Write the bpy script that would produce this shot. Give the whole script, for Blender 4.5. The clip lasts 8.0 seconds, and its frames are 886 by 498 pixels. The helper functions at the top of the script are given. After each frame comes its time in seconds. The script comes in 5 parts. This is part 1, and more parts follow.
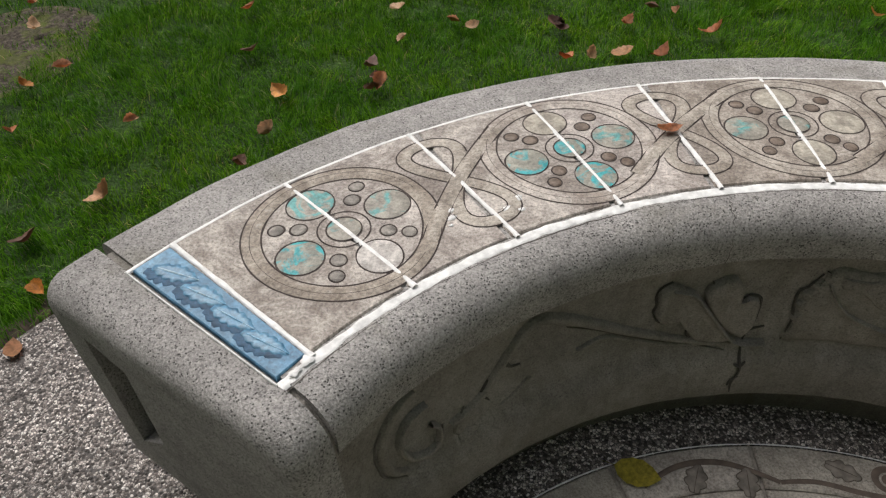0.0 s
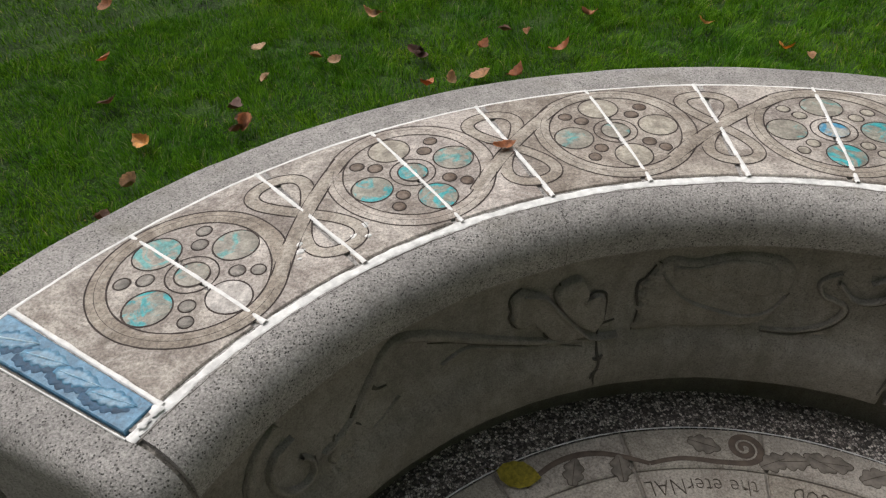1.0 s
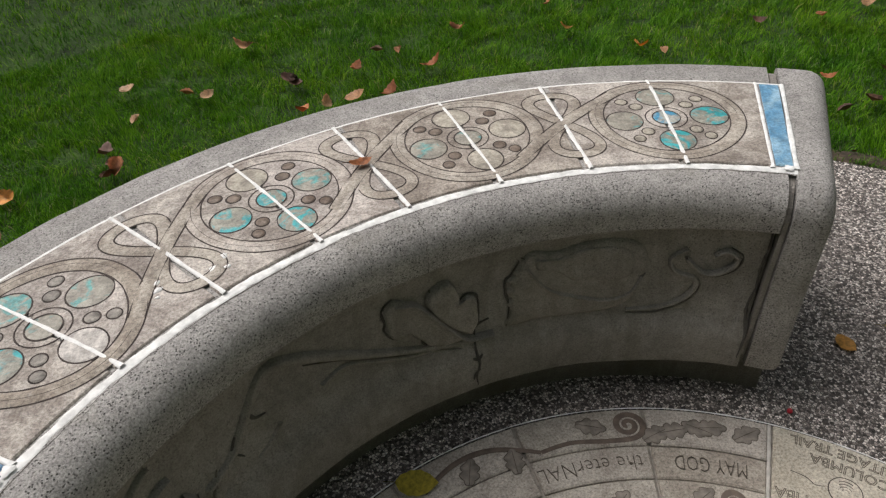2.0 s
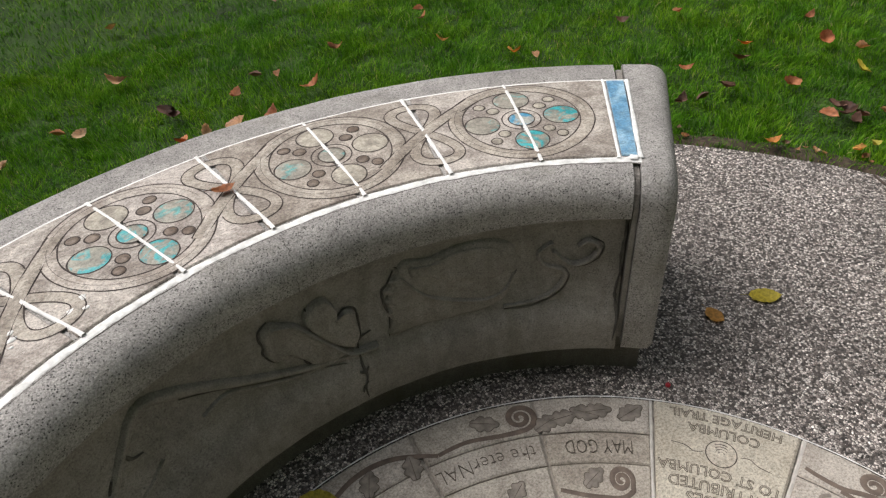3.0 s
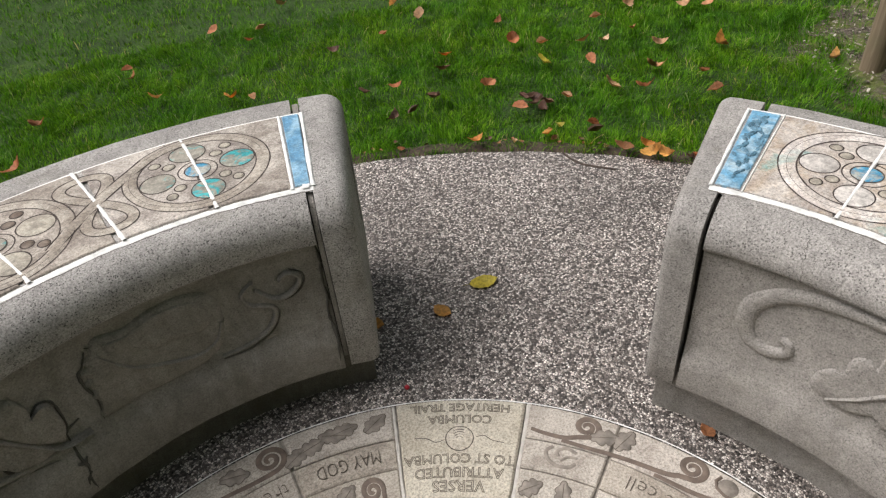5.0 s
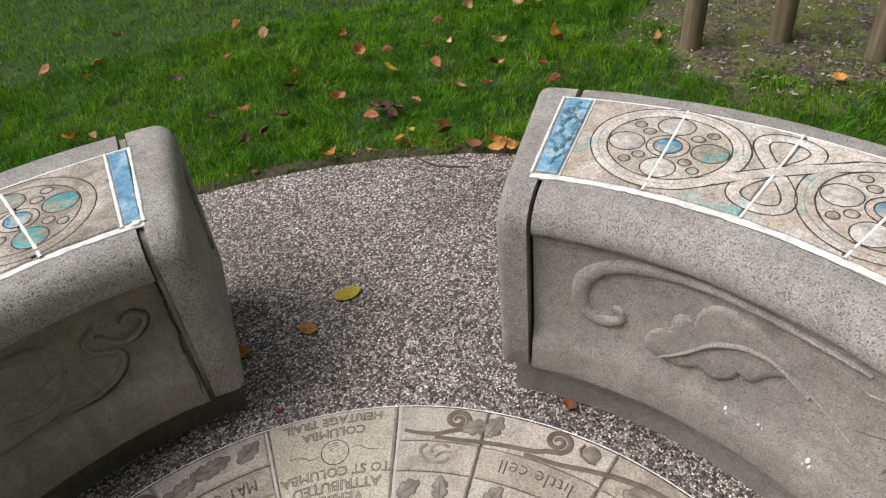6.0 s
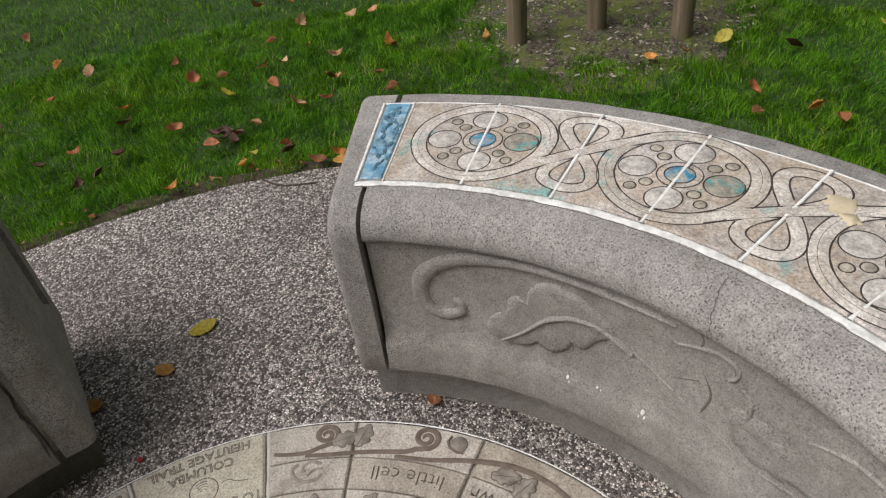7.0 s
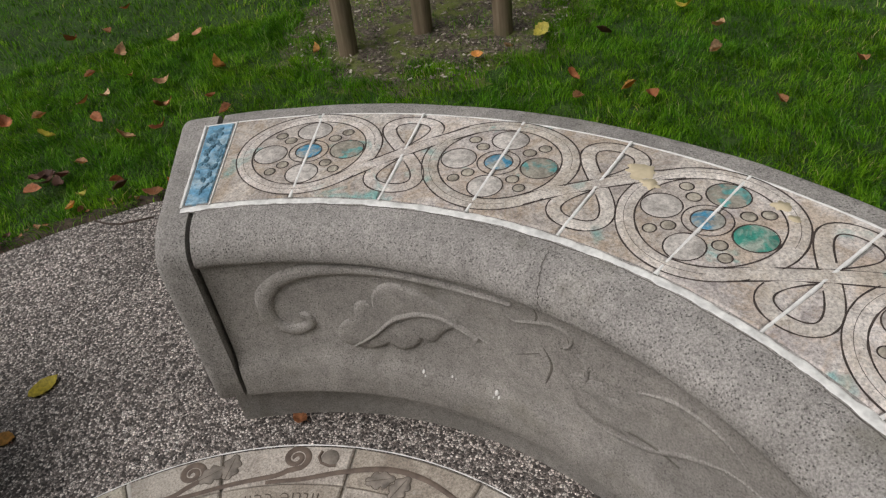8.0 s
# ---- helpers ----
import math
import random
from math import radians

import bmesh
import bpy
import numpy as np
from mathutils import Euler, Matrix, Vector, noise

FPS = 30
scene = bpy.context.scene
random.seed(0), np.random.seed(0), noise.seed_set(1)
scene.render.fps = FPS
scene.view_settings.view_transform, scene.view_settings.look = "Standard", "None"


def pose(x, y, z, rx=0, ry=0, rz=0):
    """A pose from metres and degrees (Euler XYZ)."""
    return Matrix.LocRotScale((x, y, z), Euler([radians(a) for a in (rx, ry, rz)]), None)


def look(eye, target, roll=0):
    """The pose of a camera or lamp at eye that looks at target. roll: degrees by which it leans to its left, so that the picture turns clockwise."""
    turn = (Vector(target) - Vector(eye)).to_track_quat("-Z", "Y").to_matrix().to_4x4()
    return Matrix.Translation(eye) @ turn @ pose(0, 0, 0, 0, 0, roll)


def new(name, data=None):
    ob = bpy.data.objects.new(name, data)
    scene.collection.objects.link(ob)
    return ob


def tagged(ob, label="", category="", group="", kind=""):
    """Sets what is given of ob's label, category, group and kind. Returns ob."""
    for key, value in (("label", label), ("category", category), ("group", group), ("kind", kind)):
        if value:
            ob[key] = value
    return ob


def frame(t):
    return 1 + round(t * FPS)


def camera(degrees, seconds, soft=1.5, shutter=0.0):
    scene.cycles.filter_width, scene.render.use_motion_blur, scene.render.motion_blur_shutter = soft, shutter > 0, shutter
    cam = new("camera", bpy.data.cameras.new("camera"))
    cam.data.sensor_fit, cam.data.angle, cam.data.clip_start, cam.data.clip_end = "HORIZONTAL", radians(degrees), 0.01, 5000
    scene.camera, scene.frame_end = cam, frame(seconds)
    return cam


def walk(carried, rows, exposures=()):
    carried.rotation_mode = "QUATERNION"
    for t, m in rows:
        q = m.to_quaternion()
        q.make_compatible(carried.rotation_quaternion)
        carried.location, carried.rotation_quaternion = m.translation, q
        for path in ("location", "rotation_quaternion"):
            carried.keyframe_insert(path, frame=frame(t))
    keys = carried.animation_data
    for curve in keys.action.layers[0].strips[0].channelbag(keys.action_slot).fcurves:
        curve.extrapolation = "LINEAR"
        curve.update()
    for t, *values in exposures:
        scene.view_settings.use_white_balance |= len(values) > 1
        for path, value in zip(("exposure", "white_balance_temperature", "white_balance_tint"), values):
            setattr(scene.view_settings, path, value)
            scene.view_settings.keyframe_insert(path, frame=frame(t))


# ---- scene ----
cam = camera(64.3, 8.0, 1.25)
PATH = [
    (0, (0.243, 0.149, 1.103), (0.011, 1.59, -0.265), -2.8),
    (0.5, (0.283, 0.14, 1.112), (0.172, 1.617, -0.232), -2.5),
    (1, (0.328, 0.127, 1.12), (0.35, 1.63, -0.199), -2.6),
    (1.5, (0.37, 0.114, 1.125), (0.509, 1.624, -0.179), -3.2),
    (1.7, (0.384, 0.109, 1.124), (0.574, 1.619, -0.174), -3.3),
    (2.8, (0.479, 0.052, 1.132), (0.891, 1.542, -0.137), -4.7),
    (3, (0.486, 0.051, 1.13), (0.958, 1.524, -0.138), -4.4),
    (3.5, (0.516, 0.019, 1.138), (1.108, 1.456, -0.12), -4.5),
    (4, (0.563, -0.023, 1.146), (1.281, 1.366, -0.101), -4.8),
    (4.5, (0.61, -0.049, 1.143), (1.443, 1.281, -0.097), -5.3),
    (4.7, (0.631, -0.06, 1.142), (1.507, 1.242, -0.098), -5.5),
    (5.8, (0.698, -0.137, 1.144), (1.814, 0.96, -0.102), -6.3),
    (6, (0.71, -0.157, 1.144), (1.864, 0.899, -0.102), -6.8),
    (6.5, (0.729, -0.202, 1.145), (1.975, 0.739, -0.105), -7.5),
    (7, (0.742, -0.244, 1.145), (2.078, 0.554, -0.111), -7.9),
    (7.5, (0.748, -0.277, 1.141), (2.158, 0.373, -0.12), -8.1),
    (8, (0.748, -0.308, 1.138), (2.218, 0.166, -0.133), -7.8),
]
walk(cam, [(t, look(eye, target, roll)) for t, eye, target, roll in PATH],
     [(0.0, 0.36), (1.5, 0.28), (3.5, 0.58), (4.5, 0.62), (6.0, 0.50), (6.5, 0.32), (7.0, 0.18), (7.5, 0.00), (8.0, -0.16)])

# ---- light ----
SUN_ELEV, SUN_AZ = 54.0, 136.0          # degrees; azimuth counter-clockwise from +x
world = bpy.data.worlds.new("world")
scene.world = world
world.use_nodes = True
wn = world.node_tree
sky = wn.nodes.new("ShaderNodeTexSky")
sky.sky_type = "NISHITA"
sky.sun_disc = False
sky.sun_elevation = radians(SUN_ELEV)
sky.sun_rotation = radians(90.0 - SUN_AZ)
sky.air_density, sky.dust_density, sky.ozone_density = 1.0, 6.0, 1.0
veil = wn.nodes.new("ShaderNodeHueSaturation")      # cloud cover takes most of the blue away
veil.inputs["Saturation"].default_value = 0.32
wn.links.new(sky.outputs[0], veil.inputs["Color"])
wn.links.new(veil.outputs[0], wn.nodes["Background"].inputs[0])
wn.nodes["Background"].inputs[1].default_value = 0.098
sun_data = bpy.data.lights.new("sun", "SUN")
sun_data.energy, sun_data.angle, sun_data.color = 1.75, radians(56.0), (1.0, 0.955, 0.94)
sun = new("sun", sun_data)
sun_dir = Vector((math.cos(radians(SUN_AZ)) * math.cos(radians(SUN_ELEV)), math.sin(radians(SUN_AZ)) * math.cos(radians(SUN_ELEV)), math.sin(radians(SUN_ELEV))))
sun.matrix_world = look(sun_dir * 30, (0, 0, 0))

# ---- materials ----


def material(name, rough=0.8, metal=0.0):
    m = bpy.data.materials.new(name)
    m.use_nodes = True
    b = m.node_tree.nodes["Principled BSDF"]
    b.inputs["Roughness"].default_value = rough
    b.inputs["Metallic"].default_value = metal
    return m, m.node_tree, b


def node(nt, kind, **values):
    n = nt.nodes.new("ShaderNode" + kind)
    for k, v in values.items():
        if k in n.inputs:
            n.inputs[k].default_value = v
    return n


def coords(nt):
    return nt.nodes.new("ShaderNodeTexCoord").outputs["Object"]


def noise_tex(nt, vec, scale, detail=3.0, rough=0.55, dist=0.0):
    n = node(nt, "TexNoise", Scale=scale, Detail=detail, Roughness=rough, Distortion=dist)
    nt.links.new(vec, n.inputs["Vector"])
    return n.outputs["Fac"]


def voro(nt, vec, scale, feature="F1"):
    n = node(nt, "TexVoronoi", Scale=scale)
    n.feature = feature
    nt.links.new(vec, n.inputs["Vector"])
    return n


def ramp(nt, fac, stops):
    n = nt.nodes.new("ShaderNodeValToRGB")
    e = n.color_ramp.elements
    while len(e) < len(stops):
        e.new(0.5)
    for i, (p, c) in enumerate(stops):
        e[i].position = p
        e[i].color = (*c, 1) if len(c) == 3 else c
    nt.links.new(fac, n.inputs["Fac"])
    return n.outputs["Color"]


def grey(v):
    return (v, v, v)


def mix(nt, fac, a, b, mode="MIX"):
    n = nt.nodes.new("ShaderNodeMix")
    n.data_type, n.blend_type = "RGBA", mode
    for sock, v in ((n.inputs["Factor"], fac), (n.inputs["A"], a), (n.inputs["B"], b)):
        if isinstance(v, bpy.types.NodeSocket):
            nt.links.new(v, sock)
        elif isinstance(v, (int, float)):
            sock.default_value = v
        else:
            sock.default_value = (*v, 1)
    return n.outputs["Result"]


def bump(nt, b, height, strength=0.5, dist=0.002, prior=None):
    n = node(nt, "Bump", Strength=strength, Distance=dist)
    nt.links.new(height, n.inputs["Height"])
    if prior is not None:
        nt.links.new(prior, n.inputs["Normal"])
    nt.links.new(n.outputs["Normal"], b.inputs["Normal"])
    return n.outputs["Normal"]


def concrete(name, tone, warm, speck, streak=0.0):
    m, nt, b = material(name, 0.88)
    v = coords(nt)
    big = ramp(nt, noise_tex(nt, v, 5.0, 6, 0.62), [(0.3, grey(0.78)), (0.7, grey(1.14))])
    base = mix(nt, 1.0, (tone * warm[0], tone * warm[1], tone * warm[2]), big, "MULTIPLY")
    blot = ramp(nt, noise_tex(nt, v, 34.0, 5, 0.7, 0.6), [(0.36, grey(0.86)), (0.52, grey(1.0)), (0.68, grey(1.13))])
    base = mix(nt, 1.0, base, blot, "MULTIPLY")
    sand = ramp(nt, noise_tex(nt, v, 330.0, 3, 0.7), [(0.34, grey(0.58)), (0.5, grey(1.0)), (0.66, grey(1.36))])
    base = mix(nt, 0.35 + 0.65 * min(1.0, speck / 0.7), base, sand, "MULTIPLY")
    pits = voro(nt, v, 265.0)
    pit = ramp(nt, pits.outputs["Distance"], [(0.18, grey(1)), (0.36, grey(0))])
    gate = ramp(nt, noise_tex(nt, v, 75.0, 4, 0.65), [(0.44, grey(0)), (0.53, grey(1))])
    pit = mix(nt, 1.0, pit, gate, "MULTIPLY")
    base = mix(nt, mix(nt, 1.0, pit, grey(speck), "MULTIPLY"), base, (0.032, 0.029, 0.026))
    moss = ramp(nt, noise_tex(nt, v, 9.0, 6, 0.65), [(0.56, grey(0)), (0.76, grey(0.5))])
    base = mix(nt, moss, base, (0.17, 0.16, 0.115))
    if streak:
        wash = nt.nodes.new("ShaderNodeMapping")
        wash.inputs["Scale"].default_value = (1, 1, 0.22)
        nt.links.new(v, wash.inputs["Vector"])
        run = ramp(nt, noise_tex(nt, wash.outputs[0], 16.0, 6, 0.7, 0.8), [(0.46, grey(0)), (0.66, grey(streak))])
        base = mix(nt, run, base, (0.085, 0.075, 0.048))
    nt.links.new(base, b.inputs["Base Color"])
    n1 = bump(nt, b, noise_tex(nt, v, 260.0, 4, 0.65), 0.7, 0.0030)
    inv = node(nt, "Math")
    inv.operation = "SUBTRACT"
    inv.inputs[0].default_value = 1.0
    nt.links.new(pit, inv.inputs[1])
    bump(nt, b, inv.outputs[0], 0.7, 0.0025, n1)
    return m


M_CONCRETE = concrete("concrete", 0.355, (1.0, 0.95, 0.90), 0.90)
M_CONCRETE_FINE = concrete("fine_concrete", 0.345, (1.0, 0.945, 0.89), 0.62, 0.08)
# smooth panel concrete of the shaded bench, shade mixed into its browner tone
M_CONCRETE_SMOOTH_SHADED = concrete("concrete_smooth_shaded", 0.290, (1.0, 0.925, 0.83), 0.22, 0.30)
M_CONCRETE_PANEL = concrete("concrete_panel", 0.350, (1.0, 0.94, 0.875), 0.42, 0.12)
M_CONCRETE_DARK = concrete("dark_concrete", 0.17, (1.0, 0.92, 0.80), 0.2)
M_CONCRETE_BLACK = concrete("black_concrete", 0.085, (1.0, 0.92, 0.80), 0.2)
M_PLINTH = concrete("plinth_concrete", 0.32, (1.0, 0.94, 0.87), 0.4, 0.25)
# streaked olive plinth tone with the shade under the bench mixed in
M_PLINTH_SHADED = concrete("shaded_plinth_concrete", 0.14, (1.0, 0.93, 0.78), 0.4, 0.6)


def stone_tile(name, light, dark, brown, splash=0.0):
    m, nt, b = material(name, 0.75)
    v = coords(nt)
    blend = nt.nodes.new("ShaderNodeMath")
    blend.operation = "MULTIPLY_ADD"
    blend.inputs[1].default_value = 0.40
    nt.links.new(noise_tex(nt, v, 48.0, 8, 0.78, 0.9), blend.inputs[0])
    low = nt.nodes.new("ShaderNodeMath")
    low.operation = "MULTIPLY"
    low.inputs[1].default_value = 0.60
    nt.links.new(noise_tex(nt, v, 12.0, 6, 0.7, 0.6), low.inputs[0])
    nt.links.new(low.outputs[0], blend.inputs[2])
    f = ramp(nt, blend.outputs[0], [(0.40, dark), (0.5, tuple(x * 0.6 + y * 0.4 for x, y in zip(light, dark))), (0.58, light)])
    stain = ramp(nt, noise_tex(nt, v, 9.0, 8, 0.78, 1.2), [(0.47, grey(0)), (0.60, grey(0.65))])
    f = mix(nt, stain, f, brown)
    if splash:
        sp = ramp(nt, noise_tex(nt, v, 11.0, 4, 0.6, 0.5), [(0.60, grey(0)), (0.69, grey(splash))])
        f = mix(nt, sp, f, (0.12, 0.40, 0.40))
    fine = ramp(nt, noise_tex(nt, v, 230.0, 5, 0.75), [(0.34, grey(0.50)), (0.5, grey(1.0)), (0.66, grey(1.36))])
    f = mix(nt, 1.0, f, fine, "MULTIPLY")
    info = nt.nodes.new("ShaderNodeObjectInfo")
    f = mix(nt, 1.0, f, ramp(nt, info.outputs["Random"], [(0.0, (0.84, 0.80, 0.74)), (0.5, (1.0, 0.99, 0.95)), (1.0, (1.14, 1.12, 1.12))]), "MULTIPLY")
    chips = voro(nt, v, 150.0)
    chip = mix(nt, 1.0, ramp(nt, chips.outputs["Distance"], [(0.10, grey(1)), (0.22, grey(0))]), ramp(nt, noise_tex(nt, v, 30.0, 4, 0.7), [(0.52, grey(0)), (0.62, grey(0.7))]), "MULTIPLY")
    f = mix(nt, chip, f, tuple(c * 0.35 for c in dark))
    worn = ramp(nt, noise_tex(nt, v, 44.0, 5, 0.72), [(0.60, grey(0)), (0.74, grey(0.55))])
    f = mix(nt, worn, f, tuple(min(0.7, c * 1.15) for c in light))
    nt.links.new(f, b.inputs["Base Color"])
    bump(nt, b, noise_tex(nt, v, 120.0, 5, 0.65), 0.5, 0.0018)
    return m


M_TILE_A = stone_tile("ceramic_tile_warm", (0.520, 0.478, 0.440), (0.218, 0.190, 0.173), (0.162, 0.132, 0.111), 0.0)
M_BAND_A = stone_tile("ceramic_band_buff", (0.50, 0.458, 0.412), (0.25, 0.218, 0.190), (0.22, 0.182, 0.15), 0.0)
M_BAND_B = stone_tile("ceramic_band_pale", (0.66, 0.62, 0.585), (0.38, 0.345, 0.325), (0.40, 0.34, 0.28), 0.45)
M_TILE_B = stone_tile("ceramic_tile_pale", (0.64, 0.60, 0.575), (0.30, 0.27, 0.265), (0.40, 0.31, 0.225), 0.75)


def plain(name, colour, rough, spread=0.25, scale=60.0, height=0.3):
    m, nt, b = material(name, rough)
    v = coords(nt)
    f = ramp(nt, noise_tex(nt, v, scale, 4, 0.6), [(0.3, tuple(c * (1 - spread) for c in colour)), (0.7, tuple(min(1, c * (1 + spread)) for c in colour))])
    nt.links.new(f, b.inputs["Base Color"])
    bump(nt, b, noise_tex(nt, v, scale * 4, 3), height, 0.001)
    return m


M_LINE = plain("incised_line", (0.050, 0.037, 0.032), 0.85, 0.5, 60)
M_GROUT = plain("white_grout", (0.80, 0.79, 0.77), 0.7, 0.16, 70)
M_GROUT_DULL = plain("weathered_grout", (0.74, 0.735, 0.715), 0.8, 0.26, 60)
M_CRACK = plain("crack_dirt", (0.10, 0.09, 0.078), 0.95, 0.4, 90)
M_JOINT = plain("dark_joint", (0.035, 0.03, 0.024), 0.95, 0.5, 90)


def glaze(name, stain, ground, lo, hi, rough=0.55):
    m, nt, b = material(name, rough)
    info = nt.nodes.new("ShaderNodeObjectInfo")
    off = node(nt, "Vector" + "Math")
    off.operation = "ADD"
    nt.links.new(coords(nt), off.inputs[0])
    comb = nt.nodes.new("ShaderNodeCombineXYZ")
    sc = node(nt, "Math")
    sc.operation = "MULTIPLY"
    nt.links.new(info.outputs["Random"], sc.inputs[0])
    sc.inputs[1].default_value = 9.0
    nt.links.new(sc.outputs[0], comb.inputs["X"])
    nt.links.new(sc.outputs[0], comb.inputs["Z"])
    nt.links.new(comb.outputs[0], off.inputs[1])
    v = off.outputs[0]
    g = ramp(nt, noise_tex(nt, v, 90.0, 4), [(0.3, tuple(c * 0.8 for c in ground)), (0.7, tuple(c * 1.12 for c in ground))])
    fac = ramp(nt, noise_tex(nt, v, 28.0, 4, 0.6, 1.0), [(lo, grey(0)), (hi, grey(0.92))])
    grain = ramp(nt, noise_tex(nt, v, 210.0, 5, 0.75), [(0.34, grey(0.66)), (0.5, grey(1.0)), (0.66, grey(1.24))])
    stains = ramp(nt, noise_tex(nt, v, 42.0, 5, 0.7), [(0.38, grey(0.72)), (0.56, grey(1.08))])
    col = mix(nt, 1.0, mix(nt, fac, g, stain), mix(nt, 1.0, grain, stains, "MULTIPLY"), "MULTIPLY")
    nt.links.new(col, b.inputs["Base Color"])
    bump(nt, b, noise_tex(nt, v, 140.0, 4), 0.4, 0.0015)
    return m


M_TURQ = glaze("turquoise_glaze", (0.02, 0.37, 0.40), (0.30, 0.29, 0.24), 0.47, 0.56)
M_TURQ_PALE = glaze("pale_turquoise_glaze", (0.10, 0.35, 0.34), (0.33, 0.305, 0.255), 0.52, 0.62)
M_BUFF = glaze("buff_disc", (0.25, 0.22, 0.18), (0.44, 0.40, 0.33), 0.45, 0.65, 0.7)
M_PALE = glaze("pale_disc", (0.36, 0.33, 0.305), (0.60, 0.56, 0.52), 0.42, 0.66, 0.7)
M_GREY_DISC = glaze("grey_disc", (0.15, 0.135, 0.12), (0.36, 0.33, 0.29), 0.40, 0.62, 0.7)
M_BROWN = glaze("brown_disc", (0.10, 0.065, 0.045), (0.24, 0.19, 0.15), 0.35, 0.65, 0.65)
M_BLUE_DISC = glaze("blue_glaze_disc", (0.03, 0.27, 0.46), (0.40, 0.40, 0.36), 0.46, 0.58)
M_GREEN_DISC = glaze("green_glaze_disc", (0.015, 0.25, 0.19), (0.36, 0.42, 0.36), 0.44, 0.58)
M_BLUE_DEEP = glaze("deep_blue_glaze", (0.19, 0.36, 0.49), (0.075, 0.205, 0.335), 0.46, 0.78, 0.5)
M_BLUE_PALE = glaze("pale_blue_glaze", (0.46, 0.58, 0.64), (0.15, 0.36, 0.54), 0.44, 0.66, 0.45)
M_BLUE_SHADOW = glaze("shadow_blue_glaze", (0.014, 0.050, 0.100), (0.026, 0.090, 0.17), 0.4, 0.7, 0.65)
M_BLUE_PALER = glaze("washed_blue_glaze", (0.23, 0.40, 0.51), (0.085, 0.225, 0.355), 0.46, 0.80, 0.4)
M_BLUE_LEAF = glaze("blue_leaf_glaze", (0.34, 0.52, 0.64), (0.12, 0.29, 0.46), 0.40, 0.66, 0.3)
M_BLUE_DARK = glaze("dark_blue_glaze", (0.05, 0.12, 0.17), (0.16, 0.32, 0.44), 0.40, 0.6, 0.3)


def aggregate():
    m, nt, b = material("exposed_aggregate", 0.7)
    v = coords(nt)
    cells = voro(nt, v, 196.0)
    hsv = nt.nodes.new("ShaderNodeSeparateColor")
    nt.links.new(cells.outputs["Color"], hsv.inputs[0])
    col = ramp(nt, hsv.outputs[0], [(0.0, (0.04, 0.036, 0.034)), (0.26, (0.125, 0.110, 0.102)), (0.5, (0.32, 0.29, 0.275)), (0.72, (0.57, 0.535, 0.51)), (0.88, (0.80, 0.77, 0.74)), (1.0, (0.85, 0.84, 0.82))])
    big = ramp(nt, noise_tex(nt, v, 3.2, 5), [(0.35, (0.75, 0.71, 0.68)), (0.65, (1.16, 1.10, 1.06))])
    col = mix(nt, 1.0, col, big, "MULTIPLY")
    mottle = ramp(nt, noise_tex(nt, v, 75.0, 4, 0.7), [(0.36, grey(0.62)), (0.5, grey(1.0)), (0.64, grey(1.34))])
    col = mix(nt, 1.0, col, mottle, "MULTIPLY")
    edge = voro(nt, v, 196.0, "DISTANCE_TO_EDGE")
    gap = ramp(nt, edge.outputs["Distance"], [(0.03, grey(0)), (0.13, grey(1))])
    col = mix(nt, gap, (0.060, 0.055, 0.051), col)
    nt.links.new(col, b.inputs["Base Color"])
    bump(nt, b, ramp(nt, cells.outputs["Distance"], [(0.0, grey(1)), (0.6, grey(0))]), 0.9, 0.004)
    return m


M_AGG = aggregate()


def lawn():
    m, nt, b = material("lawn_soil", 0.95)
    v = coords(nt)
    f = ramp(nt, noise_tex(nt, v, 6.0, 6, 0.7), [(0.3, (0.018, 0.038, 0.006)), (0.55, (0.042, 0.100, 0.009)), (0.75, (0.085, 0.150, 0.018))])
    f2 = ramp(nt, noise_tex(nt, v, 140.0, 4, 0.7), [(0.35, grey(0.45)), (0.7, grey(1.4))])
    nt.links.new(mix(nt, 1.0, f, f2, "MULTIPLY"), b.inputs["Base Color"])
    bump(nt, b, noise_tex(nt, v, 90.0, 4), 1.0, 0.02)
    return m


M_LAWN = lawn()


def blade():
    m, nt, b = material("grass_blades", 0.55)
    g = nt.nodes.new("ShaderNodeNewGeometry")
    c = ramp(nt, g.outputs["Random Per Island"], [(0.0, (0.020, 0.066, 0.004)), (0.35, (0.076, 0.218, 0.007)), (0.72, (0.134, 0.314, 0.010)), (0.90, (0.190, 0.395, 0.016)), (0.97, (0.22, 0.39, 0.06)), (1.0, (0.50, 0.43, 0.20))])
    v = coords(nt)
    big = ramp(nt, noise_tex(nt, v, 2.3, 4), [(0.32, (0.68, 0.80, 1.0)), (0.5, (1.0, 1.0, 1.0)), (0.68, (1.28, 1.10, 1.0))])
    c = mix(nt, 1.0, c, big, "MULTIPLY")
    tuft = ramp(nt, noise_tex(nt, v, 11.0, 3, 0.6, 0.8), [(0.33, (0.80, 0.90, 1.1)), (0.5, (1.0, 1.0, 1.0)), (0.66, (1.16, 1.08, 0.85))])
    c = mix(nt, 1.0, c, tuft, "MULTIPLY")
    nt.links.new(c, b.inputs["Base Color"])
    b.inputs["Specular IOR Level"].default_value = 0.08
    # light shines through the thin blades
    thin = nt.nodes.new("ShaderNodeBsdfTranslucent")
    nt.links.new(c, thin.inputs["Color"])
    both = nt.nodes.new("ShaderNodeMixShader")
    both.inputs[0].default_value = 0.32
    nt.links.new(b.outputs[0], both.inputs[1])
    nt.links.new(thin.outputs[0], both.inputs[2])
    nt.links.new(both.outputs[0], nt.nodes["Material Output"].inputs["Surface"])
    return m


